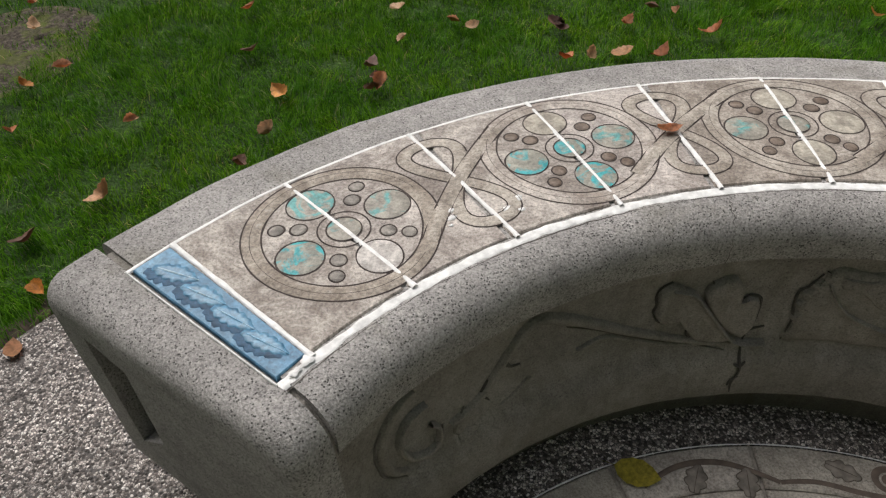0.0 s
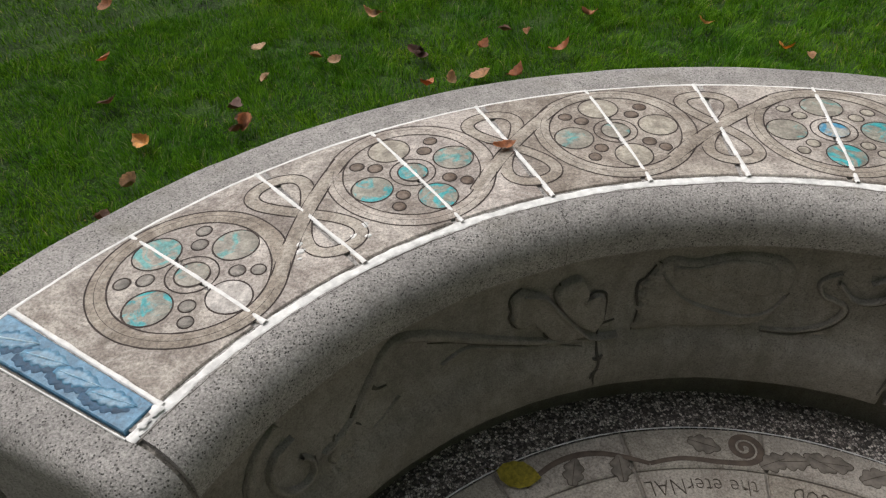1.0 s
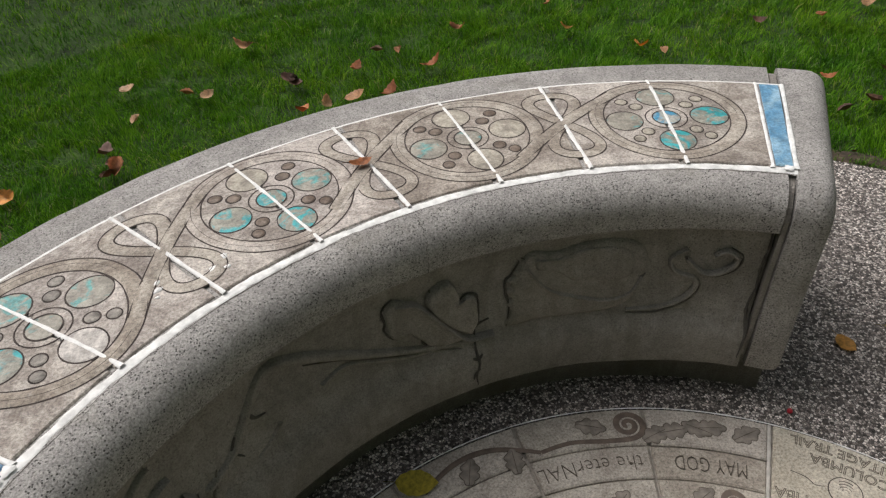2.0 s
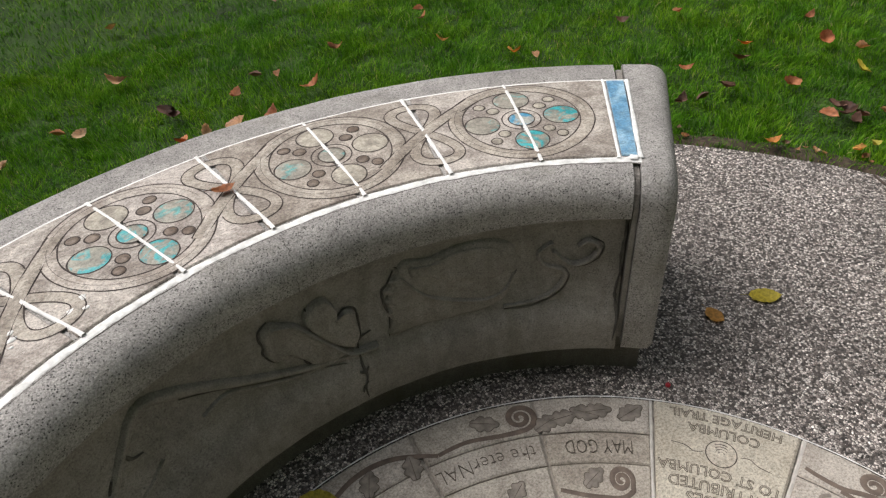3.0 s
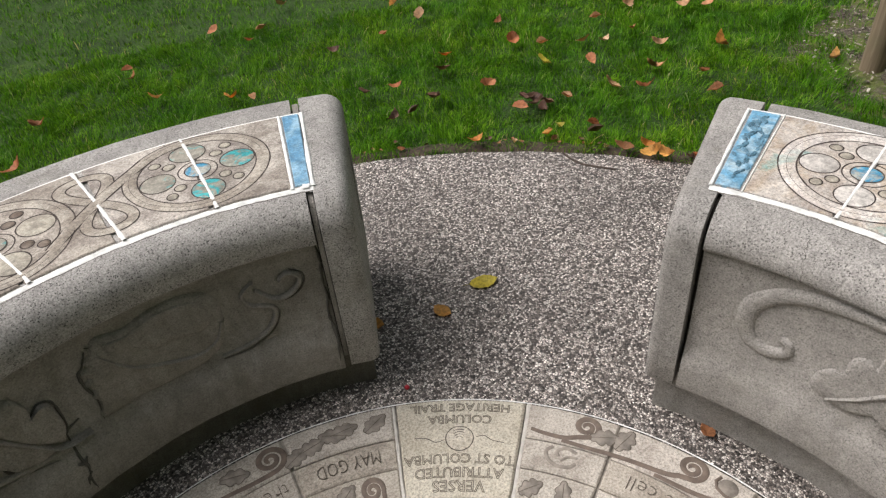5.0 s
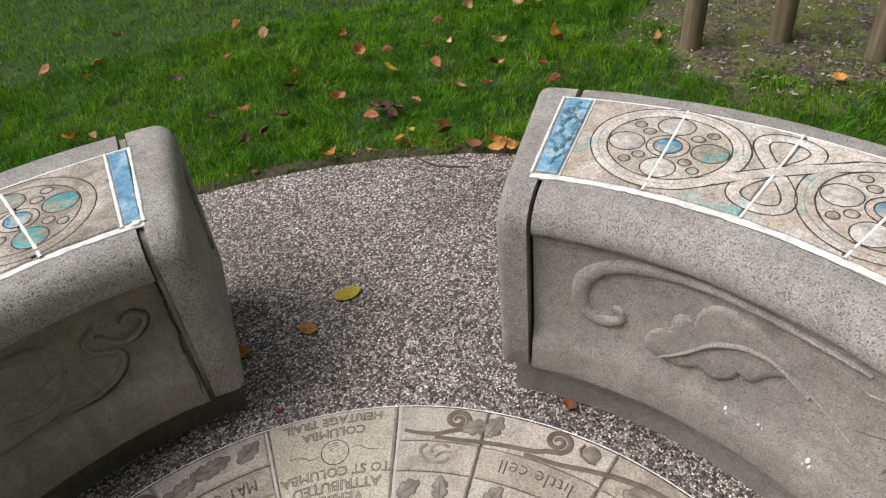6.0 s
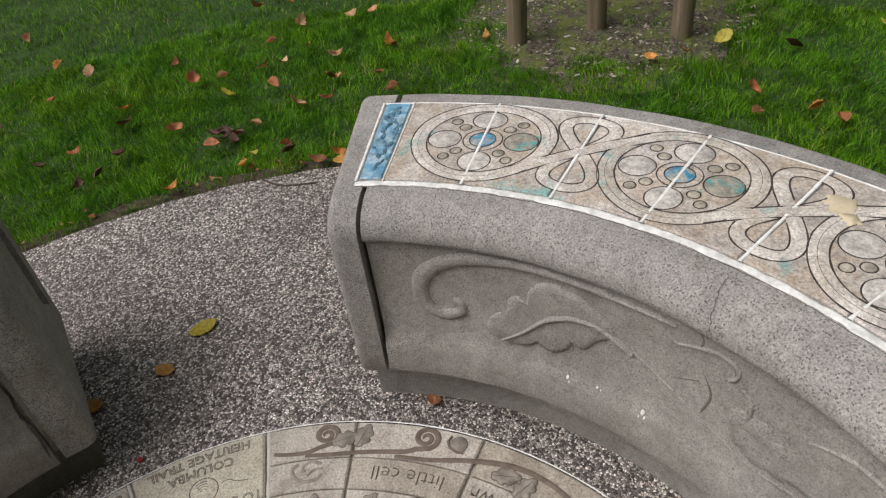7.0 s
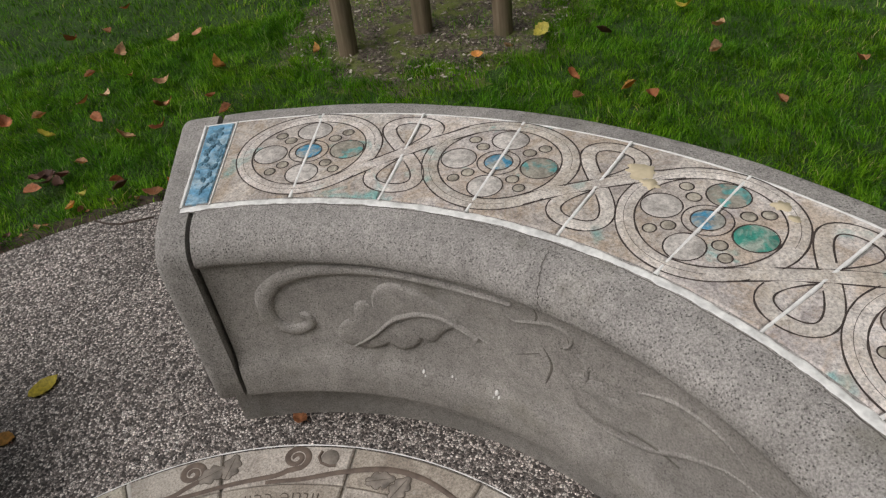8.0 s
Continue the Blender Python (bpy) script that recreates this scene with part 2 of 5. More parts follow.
M_BLADE = blade()


def soil_mat():
    m, nt, b = material("bare_soil", 0.95)
    v = coords(nt)
    f = ramp(nt, noise_tex(nt, v, 60.0, 6, 0.75), [(0.34, (0.030, 0.023, 0.017)), (0.5, (0.105, 0.083, 0.062)), (0.66, (0.26, 0.22, 0.175))])
    moss = ramp(nt, noise_tex(nt, v, 7.0, 5, 0.7), [(0.46, grey(0)), (0.58, grey(0.75))])
    f = mix(nt, moss, f, (0.15, 0.19, 0.025))
    nt.links.new(f, b.inputs["Base Color"])
    bump(nt, b, noise_tex(nt, v, 150.0, 5, 0.7), 1.0, 0.012)
    return m


M_SOIL = soil_mat()
M_EDGE = plain("damp_edge_soil", (0.055, 0.040, 0.027), 0.95, 0.65, 55, 1.0)


def litter_mat():
    m, nt, b = material("soil_litter", 0.85)
    g_ = nt.nodes.new("ShaderNodeNewGeometry")
    c_ = ramp(nt, g_.outputs["Random Per Island"], [(0.0, (0.05, 0.04, 0.03)), (0.4, (0.16, 0.13, 0.10)), (0.75, (0.34, 0.29, 0.23)), (1.0, (0.55, 0.50, 0.43))])
    f_ = ramp(nt, noise_tex(nt, coords(nt), 200.0, 3), [(0.3, grey(0.7)), (0.7, grey(1.2))])
    nt.links.new(mix(nt, 1.0, c_, f_, "MULTIPLY"), b.inputs["Base Color"])
    return m


M_PEBBLE = litter_mat()


def wood():
    m, nt, b = material("weathered_stake_wood", 0.8)
    v = coords(nt)
    mp = nt.nodes.new("ShaderNodeMapping")
    mp.inputs["Scale"].default_value = (1, 1, 0.05)
    nt.links.new(v, mp.inputs["Vector"])
    f = ramp(nt, noise_tex(nt, mp.outputs[0], 90.0, 5, 0.65), [(0.3, (0.115, 0.085, 0.055)), (0.55, (0.21, 0.16, 0.105)), (0.75, (0.30, 0.24, 0.165))])
    g = ramp(nt, noise_tex(nt, v, 9.0, 4), [(0.45, grey(0)), (0.75, grey(0.5))])
    nt.links.new(mix(nt, g, f, (0.11, 0.115, 0.05)), b.inputs["Base Color"])
    bump(nt, b, noise_tex(nt, mp.outputs[0], 120.0, 4), 0.5, 0.002)
    return m


M_WOOD = wood()
M_PAVE = stone_tile("cream_paving_ceramic", (0.49, 0.452, 0.408), (0.37, 0.335, 0.298), (0.26, 0.225, 0.195))
M_PAVE_TEXT = stone_tile("cream_text_ceramic", (0.55, 0.51, 0.435), (0.45, 0.415, 0.35), (0.38, 0.335, 0.27))
M_MOTIF = plain("brown_slip", (0.145, 0.11, 0.088), 0.75, 0.3, 50)
M_MOTIF_GREY = plain("grey_wash", (0.235, 0.205, 0.175), 0.75, 0.45, 45)
M_MORTAR = plain("pale_mortar", (0.52, 0.49, 0.45), 0.85, 0.2, 60)
M_LETTER = plain("worn_letter_slip", (0.12, 0.098, 0.075), 0.8, 0.35, 70)
M_SCRIPT = plain("incised_script", (0.10, 0.08, 0.062), 0.85, 0.3, 80)
M_PAVE_JOINT = plain("paving_joint", (0.33, 0.30, 0.26), 0.9, 0.4, 60)


def leaf_mat(name, a, bcol):
    m, nt, b = material(name, 0.6)
    info = nt.nodes.new("ShaderNodeObjectInfo")
    c = mix(nt, info.outputs["Random"], a, bcol)
    spots = ramp(nt, noise_tex(nt, coords(nt), 120.0, 4, 0.7), [(0.35, grey(0.55)), (0.6, grey(1.0)), (0.75, grey(1.2))])
    nt.links.new(mix(nt, 1.0, c, spots, "MULTIPLY"), b.inputs["Base Color"])
    return m


M_LEAF_BROWN = leaf_mat("brown_leaf", (0.50, 0.17, 0.06), (0.58, 0.30, 0.15))
M_LEAF_DARK = leaf_mat("dark_leaf", (0.13, 0.06, 0.04), (0.24, 0.12, 0.075))
M_LEAF_ORANGE = leaf_mat("orange_leaf", (0.68, 0.24, 0.04), (0.70, 0.38, 0.09))
M_LEAF_YELLOW = leaf_mat("yellow_leaf", (0.66, 0.54, 0.06), (0.60, 0.58, 0.14))
M_LEAF_TAN = leaf_mat("tan_leaf", (0.68, 0.44, 0.25), (0.62, 0.34, 0.17))

# ---- building helpers ----
CX, CY = 0.72, 0.125                    # centre of the round place


def link_mesh(name, bm, mat, smooth=True):
    me = bpy.data.meshes.new(name)
    bm.normal_update()
    bm.to_mesh(me)
    bm.free()
    for mm in (mat if isinstance(mat, (list, tuple)) else [mat]):
        me.materials.append(mm)
    if smooth:
        me.polygons.foreach_set("use_smooth", [True] * len(me.polygons))
    return me


def part(name, bm, mat, parent, label="", smooth=True):
    ob = new(name, link_mesh(name, bm, mat, smooth))
    ob.parent = parent
    if label:
        tagged(ob, label)
    return ob


def base(name, label, category, x=CX, y=CY, z=0.0, group="", kind=""):
    e = new(name)
    e.empty_display_size = 0.1
    e.matrix_basis = pose(x, y, z)
    return tagged(e, label, category, group, kind)


def pol(r, deg, z=0.0):
    a = radians(deg)
    return (r * math.cos(a), r * math.sin(a), z)


def sweep(profile, a0, a1, n, wobble=0.0, sharp=()):
    """Closed profile of (r, z), swept about the z axis from a0 to a1 degrees, with end caps."""
    bm = bmesh.new()
    rows = []
    for i in range(n + 1):
        a = a0 + (a1 - a0) * i / n
        row = []
        for r, z in profile:
            p = Vector(pol(r, a, z))
            if wobble:
                d = noise.noise(p * 9.0) * wobble + noise.noise(p * 31.0) * wobble * 0.4
                p += Vector(pol(1, a, 0)) * d
                p.z += noise.noise(p * 11.0 + Vector((5, 3, 1))) * wobble * (0.4 if z > 0.05 else 0.0)
            row.append(bm.verts.new(p))
        rows.append(row)
    k = len(profile)
    for i in range(n):
        for j in range(k):
            bm.faces.new((rows[i][j], rows[i + 1][j], rows[i + 1][(j + 1) % k], rows[i][(j + 1) % k]))
    bm.faces.new(rows[0])
    bm.faces.new(rows[-1][::-1])
    bmesh.ops.recalc_face_normals(bm, faces=bm.faces)
    return bm


def fillet(cx, cz, rad, d0, d1, n=6):
    return [(cx + rad * math.cos(radians(d0 + (d1 - d0) * i / n)), cz + rad * math.sin(radians(d0 + (d1 - d0) * i / n))) for i in range(n + 1)]


def slab(r0, r1, a0, a1, z0, z1, n=6, ch=0.002, jit=0.0, rng=random):
    """A curved tile with chamfered upper edges."""
    bm = bmesh.new()
    def ring(i0, i1, da, z):
        out, inn = [], []
        for i in range(n + 1):
            a = a0 + da + (a1 - a0 - 2 * da) * i / n
            inn.append(bm.verts.new(pol(i0, a, z)))
            out.append(bm.verts.new(pol(i1, a, z)))
        return inn, out
    d = math.degrees(ch / ((r0 + r1) / 2)) * (1 if a1 > a0 else -1)
    bi, bo = ring(r0, r1, 0, z0)
    mi, mo = ring(r0, r1, 0, z1 - ch)
    ti, to = ring(r0 + ch, r1 - ch, d, z1)
    for i in range(n):
        bm.faces.new((ti[i], ti[i + 1], to[i + 1], to[i]))
        for x, y in ((bi, mi), (mi, ti), (to, mo), (mo, bo)):
            bm.faces.new((x[i], x[i + 1], y[i + 1], y[i]))
    for i in (0, n):
        bm.faces.new((mi[i], mo[i], to[i], ti[i]))
        bm.faces.new((bi[i], bo[i], mo[i], mi[i]))
    bmesh.ops.recalc_face_normals(bm, faces=bm.faces)
    return bm


def strip(bm, pts, widths, z, rise, place, closed=False, across=4):
    """A low band along pts (u, v); place(u, v, z) gives its point. rise: height of its middle."""
    n = len(pts)
    rows = []
    for i, (u, v) in enumerate(pts):
        a = pts[(i - 1) % n] if (closed or i) else pts[i]
        b = pts[(i + 1) % n] if (closed or i < n - 1) else pts[i]
        t = Vector((b[0] - a[0], b[1] - a[1]))
        t = t.normalized() if t.length > 1e-9 else Vector((1, 0))
        w = widths[i] if isinstance(widths, (list, tuple)) else widths
        if across == 2:
            w *= 0.85 + 0.55 * noise.noise(Vector((u * 60.0, v * 60.0, widths if not isinstance(widths, (list, tuple)) else 0.0)))
        row = []
        for k in range(across + 1):
            s = 2 * k / across - 1
            row.append(bm.verts.new(place(u - t.y * s * w / 2, v + t.x * s * w / 2, z + rise * math.sqrt(max(0.0, 1 - s * s)))))
        rows.append(row)
    for i in range(n if closed else n - 1):
        r0, r1 = rows[i], rows[(i + 1) % n]
        for k in range(across):
            bm.faces.new((r0[k], r1[k], r1[k + 1], r0[k + 1]))


def disc(bm, u, v, rad, z, dome, place, n=20, squash=1.0):
    """A shallow dome at (u, v)."""
    rings = [(1.0, 0.0), (0.86, 0.75), (0.5, 0.94)]
    prev = None
    for f, h in rings:
        row = [bm.verts.new(place(u + rad * f * math.cos(math.tau * i / n), v + rad * f * squash * math.sin(math.tau * i / n), z + dome * h)) for i in range(n)]
        if prev:
            for i in range(n):
                bm.faces.new((prev[i], prev[(i + 1) % n], row[(i + 1) % n], row[i]))
        prev = row
    c = bm.verts.new(place(u, v, z + dome))
    for i in range(n):
        bm.faces.new((prev[i], prev[(i + 1) % n], c))


def arc(u, v, rad, d0, d1, n):
    return [(u + rad * math.cos(radians(d0 + (d1 - d0) * i / n)), v + rad * math.sin(radians(d0 + (d1 - d0) * i / n))) for i in range(n + 1)]


def spiral(u, v, r0, r1, d0, turns, n=40):
    """From radius r0 at d0 degrees in to r1."""
    return [(u + (r0 + (r1 - r0) * i / n) * math.cos(radians(d0 + 360 * turns * i / n)), v + (r0 + (r1 - r0) * i / n) * math.sin(radians(d0 + 360 * turns * i / n))) for i in range(n + 1)]


def smooth_path(pts, n=8):
    """Catmull-Rom through pts."""
    out = []
    p = [pts[0], *pts, pts[-1]]
    for i in range(1, len(p) - 2):
        for k in range(n):
            t = k / n
            out.append(tuple(0.5 * (2 * p[i][c] + (p[i + 1][c] - p[i - 1][c]) * t + (2 * p[i - 1][c] - 5 * p[i][c] + 4 * p[i + 1][c] - p[i + 2][c]) * t * t + (3 * p[i][c] - p[i - 1][c] - 3 * p[i + 1][c] + p[i + 2][c]) * t ** 3) for c in (0, 1)))
    out.append(tuple(pts[-1]))
    return out


# ---- ground ----
bm = bmesh.new()
radii = [0.0, 1.6, 2.4, 3.2, 4.2, 5.6, 8, 14, 40, 150, 800]
prev = None
for r in radii[1:]:
    row = [bm.verts.new((r * math.cos(math.tau * i / 72), r * math.sin(math.tau * i / 72), -0.012)) for i in range(72)]
    if prev is None:
        bm.faces.new(row)
    else:
        for i in range(72):
            bm.faces.new((prev[i], row[i], row[(i + 1) % 72], prev[(i + 1) % 72]))
    prev = row
ground = new("ground", link_mesh("ground", bm, M_LAWN))
ground.matrix_basis = pose(CX, CY, 0)
tagged(ground, "damp green lawn ground with dark soil between blades", "lawn", kind="structure")

# added dark ring wall, never in view, blocks low sky to darken upright faces
bm = bmesh.new()
rows = []
for k, (r, z) in enumerate(((9.0, -0.012), (8.9, 2.0), (9.1, 4.4), (9.0, 6.6), (9.8, 7.0), (10.6, 6.6), (10.6, -0.012))):
    rows.append([bm.verts.new(pol(r + 0.35 * noise.noise(Vector((math.cos(math.tau * i / 96) * 7, math.sin(math.tau * i / 96) * 7, z))), 3.75 * i, z + (0.3 * noise.noise(Vector((i * 0.7, z, 3))) if z > 5 else 0))) for i in range(96)])
for p, q in zip(rows, rows[1:]):
    for i in range(96):
        bm.faces.new((p[i], p[(i + 1) % 96], q[(i + 1) % 96], q[i]))
hedge = new("sky_blocker", link_mesh("sky_blocker", bm, M_LAWN))
hedge.matrix_basis = pose(CX + 0.8, CY + 3.4, 0)
tagged(hedge, "unseen added dark green ring that blocks low sky light", "hedge", kind="structure")

R_GRAVEL = 1.74
bm = bmesh.new()
prof = [(0.745, -0.1), (0.745, 0.0), (R_GRAVEL - 0.01, 0.0), (R_GRAVEL, -0.006), (R_GRAVEL, -0.1)]
rows = []
for i in range(180):
    a = 2 * i
    w = 0.02 * noise.noise(Vector(pol(2.0, a))) + 0.006 * noise.noise(Vector(pol(14.0, a)))
    rows.append([bm.verts.new(pol(r + (w if r > 1 else 0), a, z)) for r, z in prof])
for i in range(180):
    for j in range(len(prof) - 1):
        bm.faces.new((rows[i][j], rows[(i + 1) % 180][j], rows[(i + 1) % 180][j + 1], rows[i][j + 1]))
bmesh.ops.recalc_face_normals(bm, faces=bm.faces)
pavement = new("pavement", link_mesh("pavement", bm, M_AGG, False))
pavement.matrix_basis = pose(CX, CY, 0)
tagged(pavement, "round exposed-aggregate pavement of small grey and brown pebbles", "pavement", kind="structure")

# ---- benches ----


def body_profile(H, r_tile):
    """Inner face with a rounded lip, sunk panel and sloping lower moulding; flat seat; rounded back edge."""
    lip = r_tile - 0.795
    low = H < 0.485
    drop, zb, out = (0.077, 0.096, 1.241) if low else (0.058, 0.120, 1.220)
    zl, rp = (0.183, 0.810) if low else (0.194, 0.802)
    pr = [(0.832, zb), (0.782, zb + 0.002), (0.780, zb + 0.010), *([(0.784, zl - 0.014), (0.788, zl - 0.003), (0.797, zl + 0.009), (rp - 0.001, zl + 0.024)] if low else [(0.786, zl - 0.014), (0.789, zl - 0.002), (0.795, zl + 0.009), (rp - 0.001, zl + 0.026)]), (rp + 0.001, 0.33), (rp, H - drop), (0.796, H - drop - 0.003), (0.790, H - drop + 0.002), (0.788, H - 0.050)]
    pr += [(0.788 + lip * (1 - math.cos(radians(a))), H - 0.048 + 0.048 * math.sin(radians(a))) for a in (15, 30, 45, 60, 75, 90)]
    pr += [(r_tile + 0.15, H), (out - 0.025, H)]
    pr += fillet(out - 0.025, H - 0.024, 0.024, 75, 0, 5)
    pr += [(out, 0.25), (out, zb)]
    return pr


def end_block(bench, a_in, a_out, H, r_tile):
    """The block that closes a bench: the bench's own outline without the sunk panel, rounded over at its end, with a sunk niche in the end face."""
    low = H < 0.485
    zb, out = (0.098, 1.241) if low else (0.120, 1.220)
    lip = r_tile - 0.795
    pr = [(0.787, zb), (0.783, zb + 0.006), (0.784, 0.20), (0.786, 0.30), (0.787, H - 0.050)]
    pr += [(0.788 + lip * (1 - math.cos(radians(x))), H - 0.048 + 0.048 * math.sin(radians(x))) for x in (15, 30, 45, 60, 75, 90)]
    pr += [(0.93, H), (1.05, H), (1.13, H), (out - 0.025, H)] + fillet(out - 0.025, H - 0.024, 0.024, 75, 0, 4) + [(out, 0.30), (out, 0.20), (out, zb)]
    wide, R = radians(abs(a_out - a_in)), (0.032 if low else 0.020)
    steps = [0.0, 0.25, 0.5, 0.75, 1.0] + [1.0 + math.sin(radians(x)) for x in (15, 30, 45, 60, 75, 90)]
    bm = bmesh.new()
    rows = []
    for f in steps:
        t = (wide - R) * min(f, 1.0) + R * max(0.0, f - 1.0)
        d = R * (1 - math.sqrt(max(0.0, 1 - max(0.0, f - 1.0) ** 2)))
        ang = a_in + math.degrees(t) * (1 if a_out > a_in else -1)
        row = []
        for r, z in pr:
            up = min(1.0, max(0.0, (z - H + 0.075) / 0.075))
            rr = r + (0.55 * d if r < 0.9 else -0.55 * d if r > 1.19 else 0.0)
            p = Vector(pol(rr, ang, z - d * up))
            p += Vector(pol(1, ang)) * noise.noise(p * 9.0) * 0.002
            row.append(bm.verts.new(p))
        rows.append(row)
    k = len(pr)
    for p, q in zip(rows, rows[1:]):
        for j in range(k):
            bm.faces.new((p[j], q[j], q[(j + 1) % k], p[(j + 1) % k]))
    bm.faces.new(rows[0])
    flat = Vector((-math.sin(radians(a_out)), math.cos(radians(a_out)), 0)) * (1 if a_out > a_in else -1)
    # end face with a narrow upright niche near its outer edge
    mouth = [Vector(pol(r, a_out, z)) for r, z in ((1.096, 0.226), (1.168, 0.172), (1.166, H - 0.062), (1.091, H - 0.082))]
    edge_ring = [bm.verts.new(p) for p in mouth]
    deep = [bm.verts.new(p - flat * 0.10) for p in mouth]
    for i in range(4):
        bm.faces.new((edge_ring[i], edge_ring[(i + 1) % 4], deep[(i + 1) % 4], deep[i]))
    bm.faces.new(deep)
    rim = [bm.edges.get((rows[-1][i], rows[-1][(i + 1) % k])) for i in range(k)] + [bm.edges.get((edge_ring[i], edge_ring[(i + 1) % 4])) for i in range(4)]
    bmesh.ops.triangle_fill(bm, use_beauty=True, edges=rim, normal=flat)
    bmesh.ops.recalc_face_normals(bm, faces=bm.faces)
    ob = part("end_block", bm, M_CONCRETE if low else M_CONCRETE_FINE, bench, "rough grey concrete end block with sunk niche")
    for f in ob.data.polygons:
        if f.normal.dot(flat) > 0.997:
            f.use_smooth = False
    ob.data.set_sharp_from_angle(angle=radians(38))
    return ob


def place_on(rm, am, H):
    """u runs to decreasing angle, v outward."""
    return lambda u, v, z: pol(rm + v, am - math.degrees(u / rm), H + z)


def roundel(bench, rm, am, H, R, mats, tile_mat, inner, k, turn):
    """Ring of two incised lines with four big and eight small glazed discs round a middle one."""
    put = place_on(rm, am, H)
    fat = 0.0027 if H < 0.485 else 0.0031
    bm = bmesh.new()
    strip(bm, arc(0, 0, (R + inner) / 2, 0, 355, 71), (R - inner) * 0.9, 0.0002, 0.0016, put, True)
    ring = part("raised_ring", bm, tile_mat, bench)
    bm = bmesh.new()
    for rr in (R, inner):
        strip(bm, [(u * (1 + 0.008 * noise.noise(Vector((u * 40, v * 40, am)))), v) for u, v in arc(0, 0, rr, 0, 355, 71)], fat, 0.0004, 0.0007, put, True, 2)
    strip(bm, arc(0, 0, R * 0.55 + inner * 0.45, 8, 300, 60), 0.0013, 0.0016, 0.0005, put, False, 2)
    spots = [(0, 0, 0.035, mats[0])]
    for i in range(4):
        a = radians(90 * i + turn)
        spots.append((0.075 * k * math.cos(a), 0.075 * k * math.sin(a), 0.0315 * k, mats[1 + i]))
    for i in range(4):
        a = radians(90 * i + 43 + turn)
        for d, rr in ((0.061, 0.0105), (0.0905, 0.0098)):
            spots.append((d * k * math.cos(a), d * k * math.sin(a), rr * k, mats[5]))
    for u, v, rr, _ in spots:
        strip(bm, arc(u, v, rr + 0.001, 0, 345, 23), 0.0027, 0.0004, 0.0008, put, True, 2)
    strip(bm, arc(0, 0, 0.024, 0, 345, 23), 0.0024, 0.0011, 0.0004, put, True, 2)
    part("incised_line", bm, M_LINE, ring)
    for u, v, rr, mt in spots:
        bm = bmesh.new()
        rr = 0.0235 if (u, v) == (0, 0) else rr
        disc(bm, u, v, rr, 0.0002, 0.0014, put)
        part("glazed_disc", bm, mt, ring)


def knot(bench, rm, am, H, rr, tile_mat, span, half):
    """Figure-of-eight loop crossed by the band that joins two roundels."""
    put = place_on(rm, am, H)
    a = math.asin(min(0.95, 2 * rr / span))
    t = math.pi / 2 - a
    p0 = (-span / 2 + rr * math.cos(-t), rr * math.sin(-t))
    p1 = (-p0[0], -p0[1])
    line = [(p0[0] + (p1[0] - p0[0]) * i / 12, p0[1] + (p1[1] - p0[1]) * i / 12) for i in range(13)]
    eight = []
    for i in range(64):
        s = math.tau * i / 64
        eight.append(((0.039 if half < 0.0125 else 0.042) * math.sin(2 * s) * (1 if math.cos(s) > 0 else 1.05) - 0.08 * 0.103 * math.cos(s), (0.103 if half < 0.0125 else 0.108) * math.cos(s)))
    bm = bmesh.new()
    strip(bm, eight, half * 1.7, 0.0002, 0.0013, put, True)
    strip(bm, line, half * 1.85, 0.0004, 0.0016, put)
    band = part("raised_knot", bm, tile_mat, bench)
    bm = bmesh.new()
    def edge(path, off, closed):
        out, n = [], len(path)
        for i, (u, v) in enumerate(path):
            b, c = path[(i - 1) % n if closed else max(i - 1, 0)], path[(i + 1) % n if closed else min(i + 1, n - 1)]
            d = Vector((c[0] - b[0], c[1] - b[1])).normalized()
            out.append((u - d.y * off, v + d.x * off))
        return out
    for s in (-1, 1):
        e = edge(eight, s * half * 0.92, True)
        dx, dy = (p1[0] - p0[0]), (p1[1] - p0[1])
        ln = math.hypot(dx, dy)
        keep, run = [], []
        for u, v in e + e[:1]:
            if abs((u * dy - v * dx) / ln) > half * 1.08:
                run.append((u, v))
            elif run:
                keep.append(run)
                run = []
        keep.append(run)
        for run in keep:
            if len(run) > 1:
                strip(bm, run, 0.0026 if half < 0.0125 else 0.0031, 0.0005, 0.0009, put, False, 2)
        strip(bm, edge(line, s * half, False), 0.0026 if half < 0.0125 else 0.0031, 0.0006, 0.0012, put, False, 2)
    part("incised_line", bm, M_LINE, band)


def wavy_grout(bm, pts, width, H, seed):
    rng = random.Random(seed)
    fine = [((1 - f) * p[0] + f * q[0], (1 - f) * p[1] + f * q[1]) for p, q in zip(pts, pts[1:]) for f in (0.0, 0.5)] + [pts[-1]]
    pts = [(u + width * rng.uniform(-0.07, 0.07), v + width * rng.uniform(-0.07, 0.07)) for u, v in fine]
    w = [width * rng.uniform(0.72, 1.28) for _ in pts]
    for _ in range(3):
        w = [w[0]] + [(p + 2 * q + r) / 4 for p, q, r in zip(w, w[1:], w[2:])] + [w[-1]]
        pts = [pts[0]] + [((p[0] + 2 * q[0] + r[0]) / 4, (p[1] + 2 * q[1] + r[1]) / 4) for p, q, r in zip(pts, pts[1:], pts[2:])] + [pts[-1]]
    w = [x * (1 + 0.28 * noise.noise(Vector((p[0] * 55.0, p[1] * 55.0, seed * 0.7)))) for x, p in zip(w, pts)]
    strip(bm, pts, w, H, 0.0004, lambda u, v, z: (u, v, z + (0.0006 if z > H + 0.0001 else -0.0016)), False, 6)


